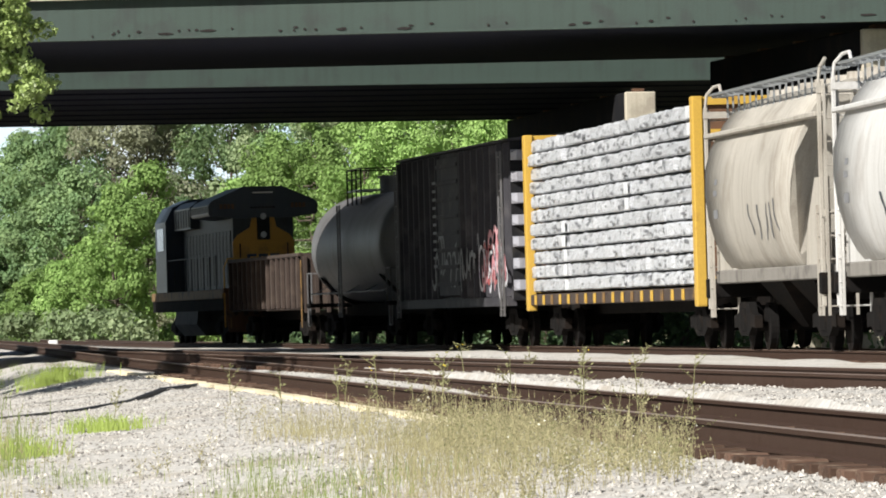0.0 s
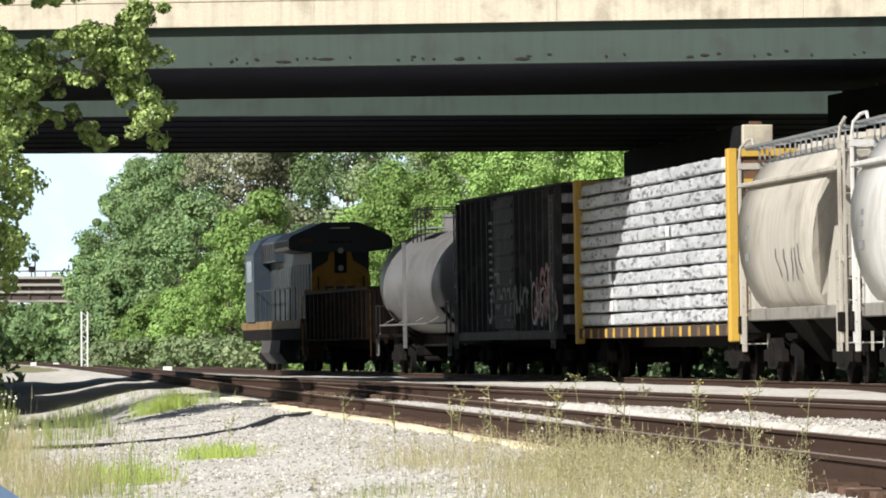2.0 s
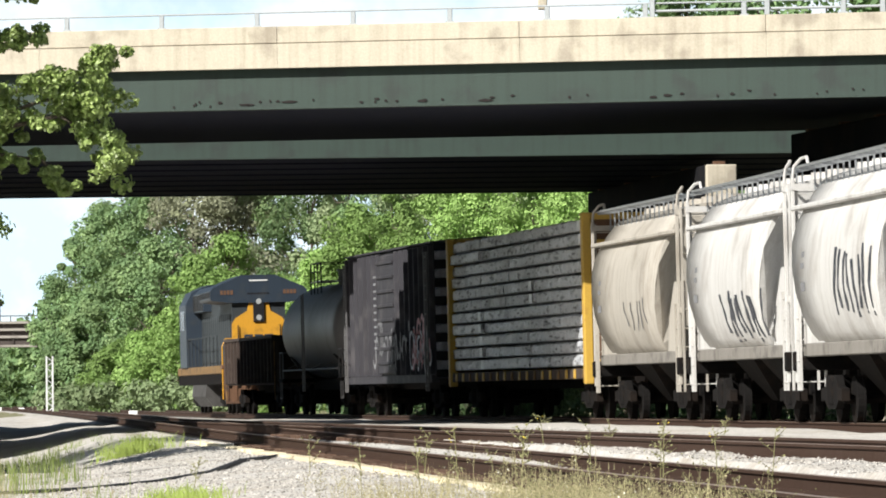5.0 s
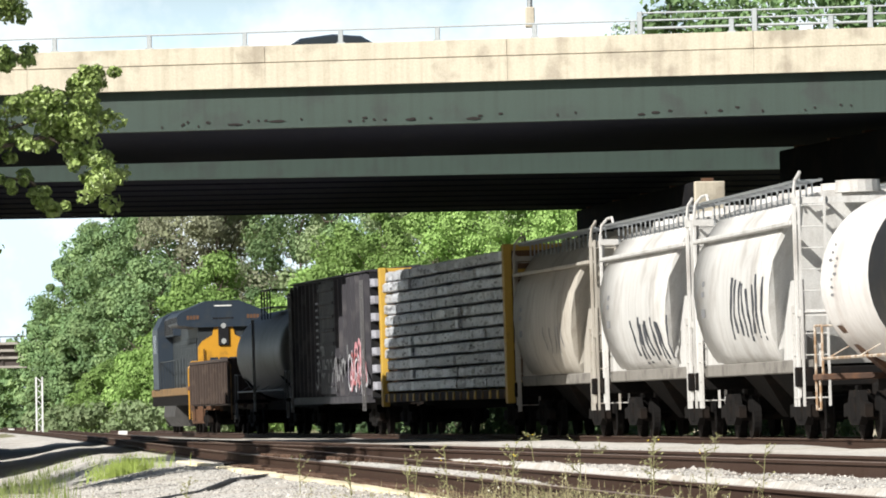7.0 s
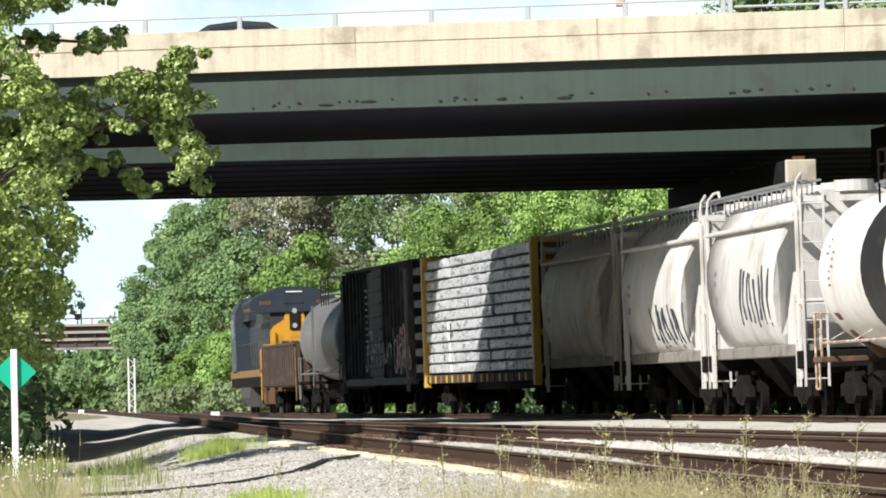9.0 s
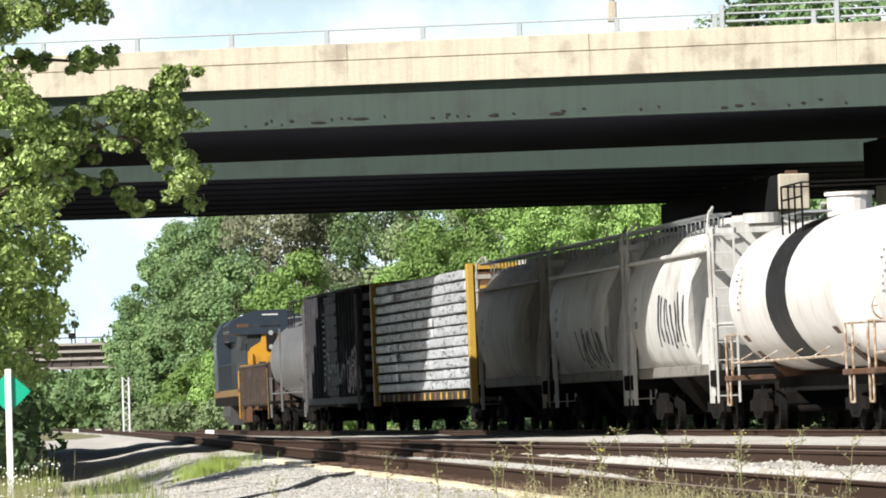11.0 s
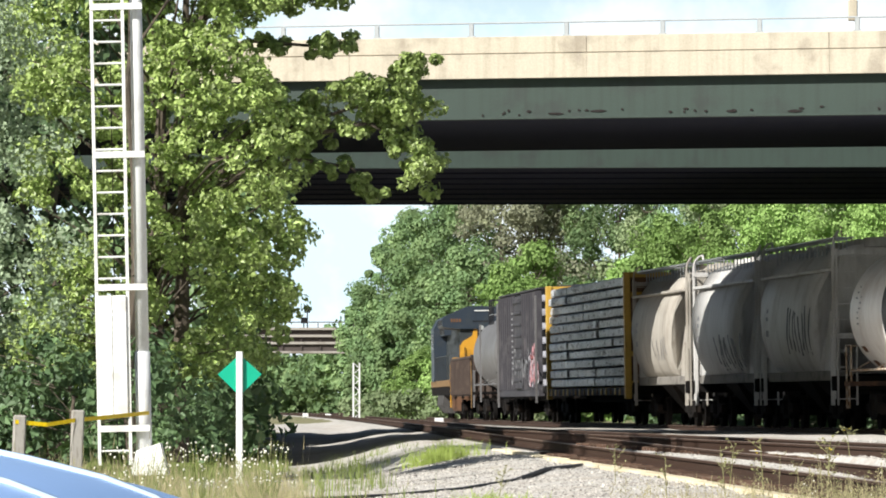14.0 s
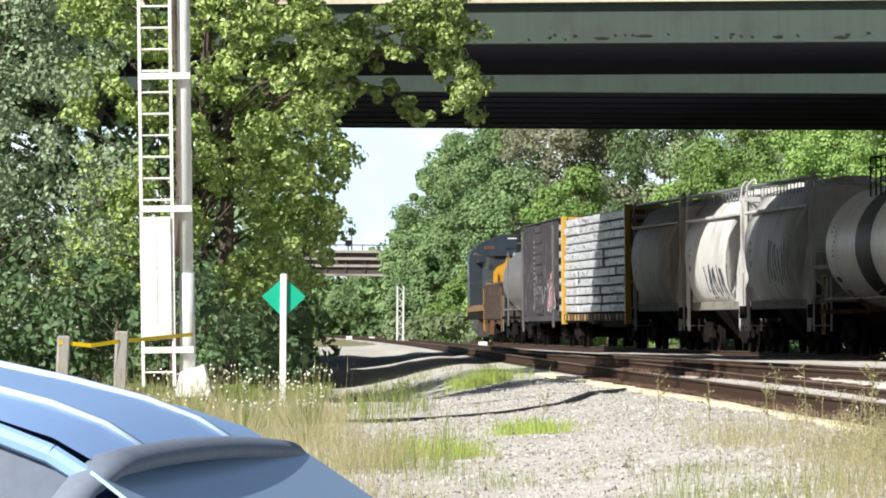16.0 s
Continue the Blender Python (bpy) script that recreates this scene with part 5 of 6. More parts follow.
# ---- things beside the track ----
def signal_mast():
    """A signal mast: leaning pole on a concrete base, ladder with hoops, white cabinet panel at its foot."""
    t = thing("signal_mast", "grey signal mast with white ladder on a concrete base", "signal mast", pose(-6.42, 88, -0.42, 0, -1.2, 0))
    bm = bmesh.new()
    tube(bm, (-0.1, 0, 0.25), (-0.1, 0, 1.75), 0.11, sides=24)
    tube(bm, (-0.1, 0, 1.75), (-0.1, 0, 9.6), 0.095, 0.08, sides=24)
    part("pole", bm, M["polegrey"], t, smooth=True)
    bm = bmesh.new()
    loft(bm, [[(-0.28, -0.25, 0), (0.24, -0.25, 0), (0.24, 0.25, 0), (-0.28, 0.25, 0)], [(-0.2, -0.2, 0.35), (0.14, -0.2, 0.45), (0.14, 0.2, 0.45), (-0.2, 0.2, 0.35)]])
    part("base", fix(bm), M["white"], t, "pale concrete base")
    lad = bmesh.new()
    for x in (-0.72, -0.28):
        box(lad, x - 0.022, x + 0.022, -0.2, -0.15, 0.15, 9.6)
    rails = part("ladder_rail", lad, M["white"], t, "white painted ladder rails")
    z = 0.35
    while z < 9.5:
        bm = bmesh.new()
        tube(bm, (-0.7, -0.175, z), (-0.3, -0.175, z), 0.016, sides=6)
        part("rung", bm, M["white"], t)
        z += 0.305
    bm = bmesh.new()
    tube(bm, (-0.5, 0.3, 0.3), (-0.5, 0.3, 9.5), 0.008, sides=5)
    part("cable", bm, M["grimeshade"], t)
    for z in (0.62, 2.62, 4.5, 6.6, 8.5):
        bm = bmesh.new()
        box(bm, -0.74, 0.0, -0.215, -0.14, z, z + 0.09)
        part("bracket", bm, M["white"], t)
    bm = bmesh.new()
    box(bm, -0.7, -0.5, -0.235, -0.2, 0.82, 2.55, bevel=0.008)
    box(bm, -0.495, -0.3, -0.235, -0.2, 0.82, 2.55, bevel=0.008)
    part("climb_guard", bm, M["white"], t, "white sheet-metal climbing guard")


def marker_sign():
    t = thing("marker_sign", "green diamond marker sign on a white post", "sign", pose(-5.06, 86, -0.55))
    part("post", abox(-0.045, 0.045, -0.03, 0.03, 0.0, 1.86, bevel=0.008), M["white"], t, "white post")
    bm = bmesh.new()
    loft(bm, [[(0, y, 1.82), (0.305, y, 1.545), (0, y, 1.245), (-0.305, y, 1.545)] for y in (0.034, 0.038)])
    part("diamond_panel", fix(bm), M["signgreen"], t, "green diamond panel")


def tape_posts():
    for x, y, h in ((-8.0, 84.5, 0.98), (-7.25, 85, 1.05)):
        t = thing("wooden_post", "weathered grey wooden post with yellow tape", "post", pose(x, y, -0.55, 0, 2, 10), group="taped posts")
        part("shaft", abox(-0.085, 0.085, -0.085, 0.085, 0, h, bevel=0.02), M["weatherwood"], t)
    pts = [(-8.02, 84.4, 0.34), (-7.6, 84.6, 0.30), (-7.25, 84.9, 0.36), (-6.9, 86, 0.40), (-6.45, 87.88, 0.46)]
    bm = bmesh.new()
    loft(bm, [[(x, y, z - 0.028), (x, y, z + 0.028), (x, y - 0.004, z + 0.028), (x, y - 0.004, z - 0.028)] for x, y, z in pts])
    tagged(link("barrier_tape", fix(bm), M["tape"]), "yellow plastic barrier tape strung between posts", "tape")


def parked_car():
    """A parked car: only its roof and windscreen rise into view. x ahead, y to its left side."""
    t = thing("parked_car", "blue parked car with glossy roof and dark window trim", "car", pose(-1.66, 10.26, -1.078, 0, 0, -10))
    roof = [(-1.1, 1.50), (-0.8, 1.57), (-0.4, 1.62), (0.0, 1.625), (0.3, 1.602), (0.5, 1.573), (0.65, 1.543), (0.78, 1.511), (0.87, 1.478), (0.93, 1.442)]
    bm = bmesh.new()
    rings = []
    for x, z in roof:
        rings.append([(x, y, z - (0.016 + 0.03 * min((0.93 - x) * 2, 1)) * (abs(y) / 0.62) ** 2.2) for y in np.linspace(-0.62, 0.62, 21)])
    loft(bm, rings, closed=False)
    bmesh.ops.reverse_faces(bm, faces=bm.faces[:])
    part("roof", bm, M["carblue"], t, "glossy blue roof", smooth=True)
    # lower body
    bm = bmesh.new()
    low = [(-2.2, 0.35, 0.8), (-2.15, 0.3, 0.95), (-1.2, 0.3, 1.02), (1.3, 0.3, 1.0), (2.1, 0.3, 0.86), (2.3, 0.35, 0.7)]
    loft(bm, [[(x, -0.86, a), (x, -0.88, (a + b) / 2), (x, -0.78, b), (x, 0.78, b), (x, 0.88, (a + b) / 2), (x, 0.86, a)] for x, a, b in low])
    part("body", fix(bm), M["carblue"], t)
    # windscreen, rear window, side windows and the trim round them
    def pane(name, pts, mm=None):
        b = bmesh.new()
        up = [Vector(p) for p in pts]
        nr = (up[1] - up[0]).cross(up[2] - up[0]).normalized() * 0.006
        loft(b, [[tuple(p) for p in up], [tuple(p + nr) for p in up]])
        return part(name, fix(b), mm or M["glass"], t)
    pane("windscreen", [(0.94, -0.65, 1.41), (0.965, 0.62, 1.425), (1.62, 0.74, 0.98), (1.585, -0.78, 0.96)])
    pane("rear_window", [(-1.03, -0.55, 1.32), (-1.03, 0.55, 1.32), (-1.7, 0.66, 1.0), (-1.7, -0.66, 1.0)])
    for s in (-1, 1):
        pane("side_window", [(-0.9, s * 0.735, 1.12), (0.95, s * 0.735, 1.12), (1.3, s * 0.79, 1.01), (-1.3, s * 0.79, 1.01)])
    bm = bmesh.new()
    trim = [(0.955, y, 1.432 - 0.016 * (abs(y) / 0.62) ** 2) for y in np.linspace(-0.6, 0.6, 15)]
    path = [Vector(p) for p in [(0.80, -0.76, 1.05), (0.84, -0.745, 1.2), (0.88, -0.705, 1.31), (0.925, -0.65, 1.385)] + trim]
    rings = []
    for i, p in enumerate(path):
        way = (path[min(i + 1, len(path) - 1)] - path[max(i - 1, 0)]).normalized()
        side = way.cross(Vector((0.35, 0, 1))).normalized()
        up = side.cross(way)
        rings.append([tuple(p + side * 0.03 * math.cos(q) + up * 0.017 * math.sin(q)) for q in np.linspace(0, 2 * math.pi, 13)[:-1]])
    loft(bm, rings)
    fix(bm)
    part("windscreen_trim", bm, M["carlip"], t, "grey windscreen trim", smooth=True)
    for s in (-1, 1):
        bm = bmesh.new()
        pipe(bm, [(x, s * 0.63, z - 0.045) for x, z in roof], 0.016, sides=8)
        part("roof_gutter", bm, M["carblue"], t)
        bm = bmesh.new()
        loft(bm, [[(x, s * 0.3 - 0.016, z - 0.012), (x, s * 0.3 - 0.01, z + 0.002), (x, s * 0.3 + 0.01, z + 0.002), (x, s * 0.3 + 0.016, z - 0.012)] for x, z in roof])
        fix(bm)
        part("roof_moulding", bm, M["carstripe"], t, "roof moulding painted as a bright highlight", smooth=True)
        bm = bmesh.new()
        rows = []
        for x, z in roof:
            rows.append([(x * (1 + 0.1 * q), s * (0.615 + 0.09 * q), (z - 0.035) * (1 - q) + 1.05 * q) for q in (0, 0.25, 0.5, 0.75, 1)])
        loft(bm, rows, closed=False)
        part("door_frame", fix(bm), M["carside"], t, "door frame in a shaded grey-blue below the roof", smooth=True)
        for x in (-1.35, 1.4):
            bm = bmesh.new()
            tube(bm, (x, s * 0.68, 0.31), (x, s * 0.86, 0.31), 0.31, sides=24)
            w = part("wheel", bm, M["tyre"], t)
            bm = bmesh.new()
            tube(bm, (x, s * 0.861, 0.31), (x, s * 0.875, 0.31), 0.19, sides=18)
            part("rim", bm, M["galv"], w)


def road_car(name, label, paint, kind="sedan"):
    """A vehicle on the bridge; it drives along +x."""
    t = thing(name, label, "car" if kind == "sedan" else "truck")
    bm = bmesh.new()
    if kind == "sedan":
        side = [(-2.25, 0.3), (-2.3, 0.75), (-1.9, 0.92), (2.0, 0.85), (2.35, 0.6), (2.3, 0.3)]
        cabin = [(-1.75, 0.93), (-1.05, 1.36), (-0.3, 1.45), (0.35, 1.40), (1.15, 0.93)]
        loft(bm, [[(x, y, z) for x, z in side] for y in (-0.88, 0.88)])
        part("body", fix(bm), paint, t)
        bm = bmesh.new()
        loft(bm, [[(x * f, y, z if z < 1 else z - d) for x, z in cabin] for y, f, d in ((-0.76, 0.97, 0.05), (-0.5, 1, 0), (0.5, 1, 0), (0.76, 0.97, 0.05))])
        part("cabin", fix(bm), paint, t)
        for s in (-1, 1):
            bm = bmesh.new()
            loft(bm, [[(x, s * y, z) for x, z in ((-1.35, 0.98), (-0.95, 1.28), (-0.35, 1.33), (-0.35, 0.98))] for y in (0.765, 0.775)])
            part("side_window", fix(bm), M["cardark"], t)
            bm = bmesh.new()
            loft(bm, [[(x, s * y, z) for x, z in ((-0.25, 0.98), (-0.25, 1.33), (0.28, 1.29), (0.8, 0.98))] for y in (0.765, 0.775)])
            part("side_window", fix(bm), M["cardark"], t)
    else:
        box(bm, -2.0, 0.6, -1.0, 1.0, 0.7, 1.75, bevel=0.03)
        part("box_body", bm, paint, t)
        bm = bmesh.new()
        box(bm, -2.0, 2.6, -0.9, 0.9, 0.45, 0.7)
        part("chassis", bm, M["grimeshade"], t)
        bm = bmesh.new()
        loft(bm, [[(0.65, y, 0.7), (0.65, y, 1.78), (1.7, y, 1.74), (2.2, y, 1.15), (2.75, y, 1.05), (2.75, y, 0.6)] for y in (-0.92, 0.92)])
        part("cab", fix(bm), paint, t)
        for s in (-1, 1):
            bm = bmesh.new()
            loft(bm, [[(0.75, s * y, 1.15), (0.75, s * y, 1.68), (1.6, s * y, 1.64), (1.98, s * y, 1.15)] for y in (0.922, 0.932)])
            part("side_window", fix(bm), M["cardark"], t)
    for x in (-1.4, 1.4):
        for s in (-1, 1):
            bm = bmesh.new()
            tube(bm, (x, s * 0.68, 0.32), (x, s * 0.87, 0.32), 0.32, sides=18)
            part("wheel", bm, M["tyre"], t)
    return t


def far_bridge():
    t = thing("far_rail_bridge", "distant brown steel girder bridge over the line", "bridge", kind="structure")
    y = 520
    for z0, z1, d in ((5.0, 5.18, 0.5), (5.18, 5.75, 0.3), (5.75, 5.95, 0.55), (5.95, 6.35, 0.25), (6.35, 6.55, 0.6), (6.55, 6.95, 0.2), (6.95, 7.15, 0.55)):
        part("girder", abox(-60, -12, y - d, y + 3 + d, z0, z1), M["farpale"] if d > 0.45 else M["farsteel"], t)
    x = -59
    while x < -12:
        part("stiffener", abox(x - 0.06, x + 0.06, y - 0.42, y, 5.2, 6.5), M["farsteel"], t)
        x += 1.6
    bm = bmesh.new()
    tube(bm, (-60, y - 0.3, 7.6), (-12, y - 0.3, 7.6), 0.05, sides=6)
    part("rail", bm, M["farsteel"], t)
    for x in range(-60, -11, 3):
        part("rail_post", abox(x - 0.04, x + 0.04, y - 0.34, y - 0.26, 7.1, 7.6), M["farsteel"], t)
    for x in (-59, -12.5):
        part("abutment_wall", abox(x - 1.5, x + 1.5, y - 1, y + 4, -1, 5.0), M["concrete"], t)
    for x, z in ((-25.2, 7.9), (-24.9, 8.8)):
        u = thing("signal_lamp_box", "small dark signal box on the far bridge", "signal", pose(x, y - 0.2, 7.1))
        part("mast", abox(-0.05, 0.05, -0.05, 0.05, 0, z - 7.1), M["grimeshade"], u)
        part("lamp_box", abox(-0.25, 0.25, -0.15, 0.15, z - 7.5, z - 7.0, bevel=0.04), M["black"], u)
    # lattice tower beside the line
    t = thing("lattice_tower", "grey lattice steel tower beside the distant line", "tower", pose(-19.6, 485, -0.4))
    for sx in (-0.25, 0.25):
        for sy in (-0.25, 0.25):
            part("tower_leg", abox(sx - 0.05, sx + 0.05, sy - 0.05, sy + 0.05, 0, 5.1), M["galv"], t)
    for k in range(10):
        s = 1 if k % 2 else -1
        bm = bmesh.new()
        tube(bm, (-0.25 * s, -0.27, 0.5 * k), (0.25 * s, -0.27, 0.5 * k + 0.5), 0.035, sides=5)
        part("lattice_bar", bm, M["galv"], t)


def small_trackside():
    # pale planks beside the train's track, added to stand for lit ground beyond it
    t = thing("lit_gap_stack", "small stack of pale planks in place of lit ground", "planks", pose(7.25, 100, -0.36, 0, 0, 6))
    rng = random.Random(2)
    for k in range(4):
        o = rng.uniform(-0.08, 0.08)
        part("plank", abox(-0.38 + o, 0.34 + o, -0.6, 0.6, 0.02 + k * 0.055, 0.07 + k * 0.055, bevel=0.006), M["white"], t)
    for u, d, w, h in ((7, 232, 0.34, 0.3), (-190, 400, 0.4, 0.25), (-230, 430, 0.4, 0.25)):
        x = (u - 300) * d / 11000
        t = thing("relay_box", "small white trackside relay box", "relay box", pose(x, d, -0.3), group="relay boxes")
        part("case", abox(-w / 2, w / 2, -0.15, 0.15, 0.12, 0.12 + h, bevel=0.02), M["white"], t)
        part("foot", abox(-0.06, 0.06, -0.06, 0.06, 0, 0.13), M["galv"], t)
    for u, d in ((-160, 430), (-148, 420), (-72, 400)):
        x = (u - 300) * d / 11000
        t = thing("switch_stand", "pale switch stand with a small target", "switch stand", pose(x, d, -0.35), group="switch stands")
        part("stand_post", abox(-0.05, 0.05, -0.05, 0.05, 0, 1.3), M["white"], t)
        part("target", abox(-0.2, 0.2, -0.03, -0.01, 1.0, 1.45, bevel=0.008), M["white"], t)
    # slender lattice post far down the line
    t = thing("lattice_post", "slender pale lattice signal post beside the far line", "signal post", pose(-13.2, 330, ground_z(-13.2, 330)))
    for sx in (-0.16, 0.16):
        part("leg", abox(sx - 0.045, sx + 0.045, -0.045, 0.045, -0.1, 3.1), M["polegrey"], t)
    for k in range(10):
        bm = bmesh.new()
        tube(bm, (-0.16 * (-1) ** k, 0, 0.1 + k * 0.3), (0.16 * (-1) ** k, 0, 0.4 + k * 0.3), 0.02, sides=6)
        part("lattice_bar", bm, M["polegrey"], t)
    # a dark hose half buried in the gravel, from the near track's foot across the yard
    line = [(-4.2, 76.5), (-3.4, 78), (-2.7, 79.5), (-1.9, 82), (-1.25, 86), (-0.85, 91), (-0.5, 96), (-0.15, 101), (0.0, 104)]
    pts = [Vector((x, y, ground_z(x, y) + 0.012 + 0.012 * math.sin(y))) for x, y in line]
    bm = bmesh.new()
    rings = []
    for i, p in enumerate(pts):
        way = (pts[min(i + 1, len(pts) - 1)] - pts[max(i - 1, 0)]).normalized()
        side = way.cross(Vector((0, 0, 1))).normalized()
        rings.append([tuple(p + side * 0.04 * math.cos(q) + Vector((0, 0, 0.035 * math.sin(q)))) for q in np.linspace(0, 2 * math.pi, 11)[:-1]])
    loft(bm, rings)
    tagged(link("drain_hose", fix(bm), M["rubber"], smooth=True), "dark flexible hose half buried in pale gravel", "hose")
    # pale timber edging along the near track's foot
    rng = random.Random(14)
    for k in range(26):
        y = 58.0 + k * 2.4
        x = near_x(y + 1.2) - 1.27 + rng.uniform(-0.015, 0.015)
        t = thing("timber_edging", "pale squared timber laid along the near track", "timber", pose(x, y + 1.2, near_z(y + 1.2) - 0.285 + rng.uniform(-0.006, 0.006), 0, rng.uniform(-2, 2), math.degrees(math.atan(near_x(y) - near_x(y + 1)))), group="timber edging")
        part("beam", abox(-0.12, 0.12, -1.19, 1.19, 0, 0.09, bevel=0.015), M["timber"], t)


# ---- trees of the place ----
def crown_tree(label, trunk, zone, n, leaves, size, rad, material, seed, group="", branch_from=0.4, name="tree"):
    """A tree whose boughs fill a zone; zone(rng) gives the centre of a bough."""
    rng = random.Random(seed)
    base, height, tr = Vector(trunk[0]), trunk[1], trunk[2]
    t = thing(name, label, "tree", pose(*base), group=group)
    bm = bmesh.new()
    pts = [Vector((0, 0, -0.3))] + [Vector((rng.gauss(0, 0.12), rng.gauss(0, 0.12), height * k / 6)) for k in range(1, 7)]
    for k in range(6):
        tube(bm, pts[k], pts[k + 1], tr * (1 - k / 7), tr * (1 - (k + 1) / 7), sides=8)
    V, F = [], []
    for k in range(n):
        c = zone(rng) - base
        if k % 9 == 0:
            f = min(max((c.z / height) * rng.uniform(0.55, 0.85), 0.08), 0.95)
            a = pts[min(int(f * 6), 5)].lerp(pts[min(int(f * 6) + 1, 6)], f * 6 % 1)
            mid = a.lerp(c, 0.55) + Vector((0, 0, 0.06 * (c - a).length))
            mid += Vector((rng.gauss(0, 0.2), rng.gauss(0, 0.2), 0))
            tube(bm, a, mid, tr * 0.16, tr * 0.08, sides=5)
            tube(bm, mid, c, tr * 0.08, tr * 0.02, sides=5)
        leaf_cloud(V, F, rng, c, rng.uniform(*rad), leaves, size)
    part("trunk", bm, M["bark"], t)
    cloud_mesh("crown", V, F, material, t)
    return t


def edge_x(z):
    """How far the roadside tree reaches over the tracks at each height."""
    return float(np.interp(z, (0, 0.8, 1.8, 2.8, 3.7, 4.3, 5.4, 6.1, 6.6, 7.1, 7.6, 9.5), (-6.1, -5.85, -5.4, -5.15, -5.0, -5.05, -5.0, -5.3, -6.3, -5.9, -4.9, -4.6)))


def reaching_boughs():
    """Long boughs of the roadside tree, reaching out over the track side; points as (x, z) at the tree's depth."""
    rng = random.Random(36)
    t = thing("tree", "leafy boughs reaching out from the roadside tree", "tree", pose(-7.2, 105.2, -0.4))
    bm = bmesh.new()
    tube(bm, (0, 0, 0), (0.1, 0, 8.2), 0.16, 0.05, sides=8)
    V, F = [], []
    lines = (((-7.0, 4.4), (-5.9, 5.3), (-4.8, 5.75), (-3.9, 5.95), (-3.4, 6.2), (-3.1, 6.35), 0.22, 40),
             ((-7.0, 4.2), (-5.4, 5.25), (-4.3, 5.6), (-3.4, 5.75), (-3.15, 5.5), 0.26, 40),
             ((-6.9, 4.0), (-5.2, 5.1), (-4.0, 5.35), (-3.3, 4.95), (-2.95, 4.72), (-3.15, 4.5), 0.22, 44),
             ((-6.9, 3.8), (-5.3, 4.75), (-4.3, 4.6), (-4.0, 4.25), (-3.85, 4.05), 0.14, 20),
             ((-7.1, 6.2), (-6.6, 7.6), (-5.7, 7.5), (-4.8, 7.5), (-4.4, 7.6), 0.24, 26),
             ((-7.1, 6.6), (-6.2, 8.5), (-4.9, 8.4), (-4.3, 8.8), 0.3, 30),
             ((-7.1, 5.6), (-6.0, 6.75), (-4.9, 6.65), (-4.4, 6.7), 0.14, 22),
             ((-7.1, 5.9), (-7.6, 7.0), (-7.9, 7.9), 0.25, 16))
    off = Vector((-7.2, 105.2, -0.4))
    for *pts, r, n in lines:
        dy = rng.uniform(-0.7, 0.5)
        P = [Vector((x, 105.2 + dy * i / len(pts), z)) - off for i, (x, z) in enumerate(pts)]
        for i in range(len(P) - 1):
            tube(bm, P[i], P[i + 1], 0.05 * (1 - i / len(P)), 0.05 * (1 - (i + 1) / len(P)), sides=5)
        for k in range(n):
            f = (0.12 + 0.88 * rng.random() ** 0.8) * (len(P) - 1)
            i = min(int(f), len(P) - 2)
            c = P[i].lerp(P[i + 1], f - i)
            e = c + Vector((rng.gauss(0, 0.55 * r), rng.gauss(0, 0.3), rng.gauss(0, 0.6 * r)))
            if k % 2 == 0:
                tube(bm, c, e, 0.012, 0.004, sides=4)
            leaf_cloud(V, F, rng, e, r * rng.uniform(0.55, 1.15), 80, 0.092)
    part("trunk", bm, M["bark"], t)
    cloud_mesh("crown", V, F, M["leaf"], t)


def near_trees():
    def main(rng):
        for k in range(6):
            z = rng.uniform(0.9, 9.3)
            e = edge_x(z) + 0.5 * noise.noise((z * 1.6, 3.0, 1.0)) - 0.1
            x = e - 4.6 * rng.random() ** 1.1
            # hollows between the boughs
            if x > e - 1.3 or noise.noise((x * 0.9, 2.0, z * 0.9)) > -0.2:
                break
        y = 105 + rng.uniform(-2.6, 2.2) * (0.35 if x > -5.0 else 1)
        return Vector((x * y / 105, y, z))
    crown_tree("broad-leaved tree with sunlit green boughs over the verge", ((-7.6, 105.5, -0.4), 8.5, 0.22), main, 700, 92, 0.092, (0.15, 0.36), M["leaf"], 31)
    reaching_boughs()

    def willow(rng):
        z = rng.uniform(0.5, 7.5)
        return Vector((-10.4 + rng.gauss(0, 1.0), 99 + rng.gauss(0, 0.8), z))
    crown_tree("grey-green narrow-leaved tree beside the signal mast", ((-10.6, 99.5, -0.4), 7.5, 0.16), willow, 150, 90, 0.085, (0.3, 0.55), M["willowleaf"], 32)

    def back(rng):
        z = 11 * rng.random() ** 1.3
        return Vector((rng.uniform(-17, -6.6 if z < 5.2 else -8.5), 118 + rng.uniform(-3, 4), z))
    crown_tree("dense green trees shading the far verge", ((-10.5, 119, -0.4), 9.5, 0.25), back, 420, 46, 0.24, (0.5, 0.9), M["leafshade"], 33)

    def low(rng):
        x = rng.uniform(-14, -6.3)
        return Vector((x, 97 + rng.uniform(-2, 6), rng.uniform(-0.3, 1.6) * (0.5 if x > -6.8 else 1)))
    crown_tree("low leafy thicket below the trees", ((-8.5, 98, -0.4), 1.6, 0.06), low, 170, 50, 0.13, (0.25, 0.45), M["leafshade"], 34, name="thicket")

    def limb(rng):
        z = rng.uniform(7.3, 9.8)
        return Vector((-6.4 + rng.gauss(0, 0.8), 98 + rng.gauss(0, 0.4), z))
    crown_tree("upper boughs of a verge tree against the sky", ((-7.4, 98.5, -0.4), 9.0, 0.14), limb, 26, 92, 0.092, (0.25, 0.42), M["leaf"], 35)


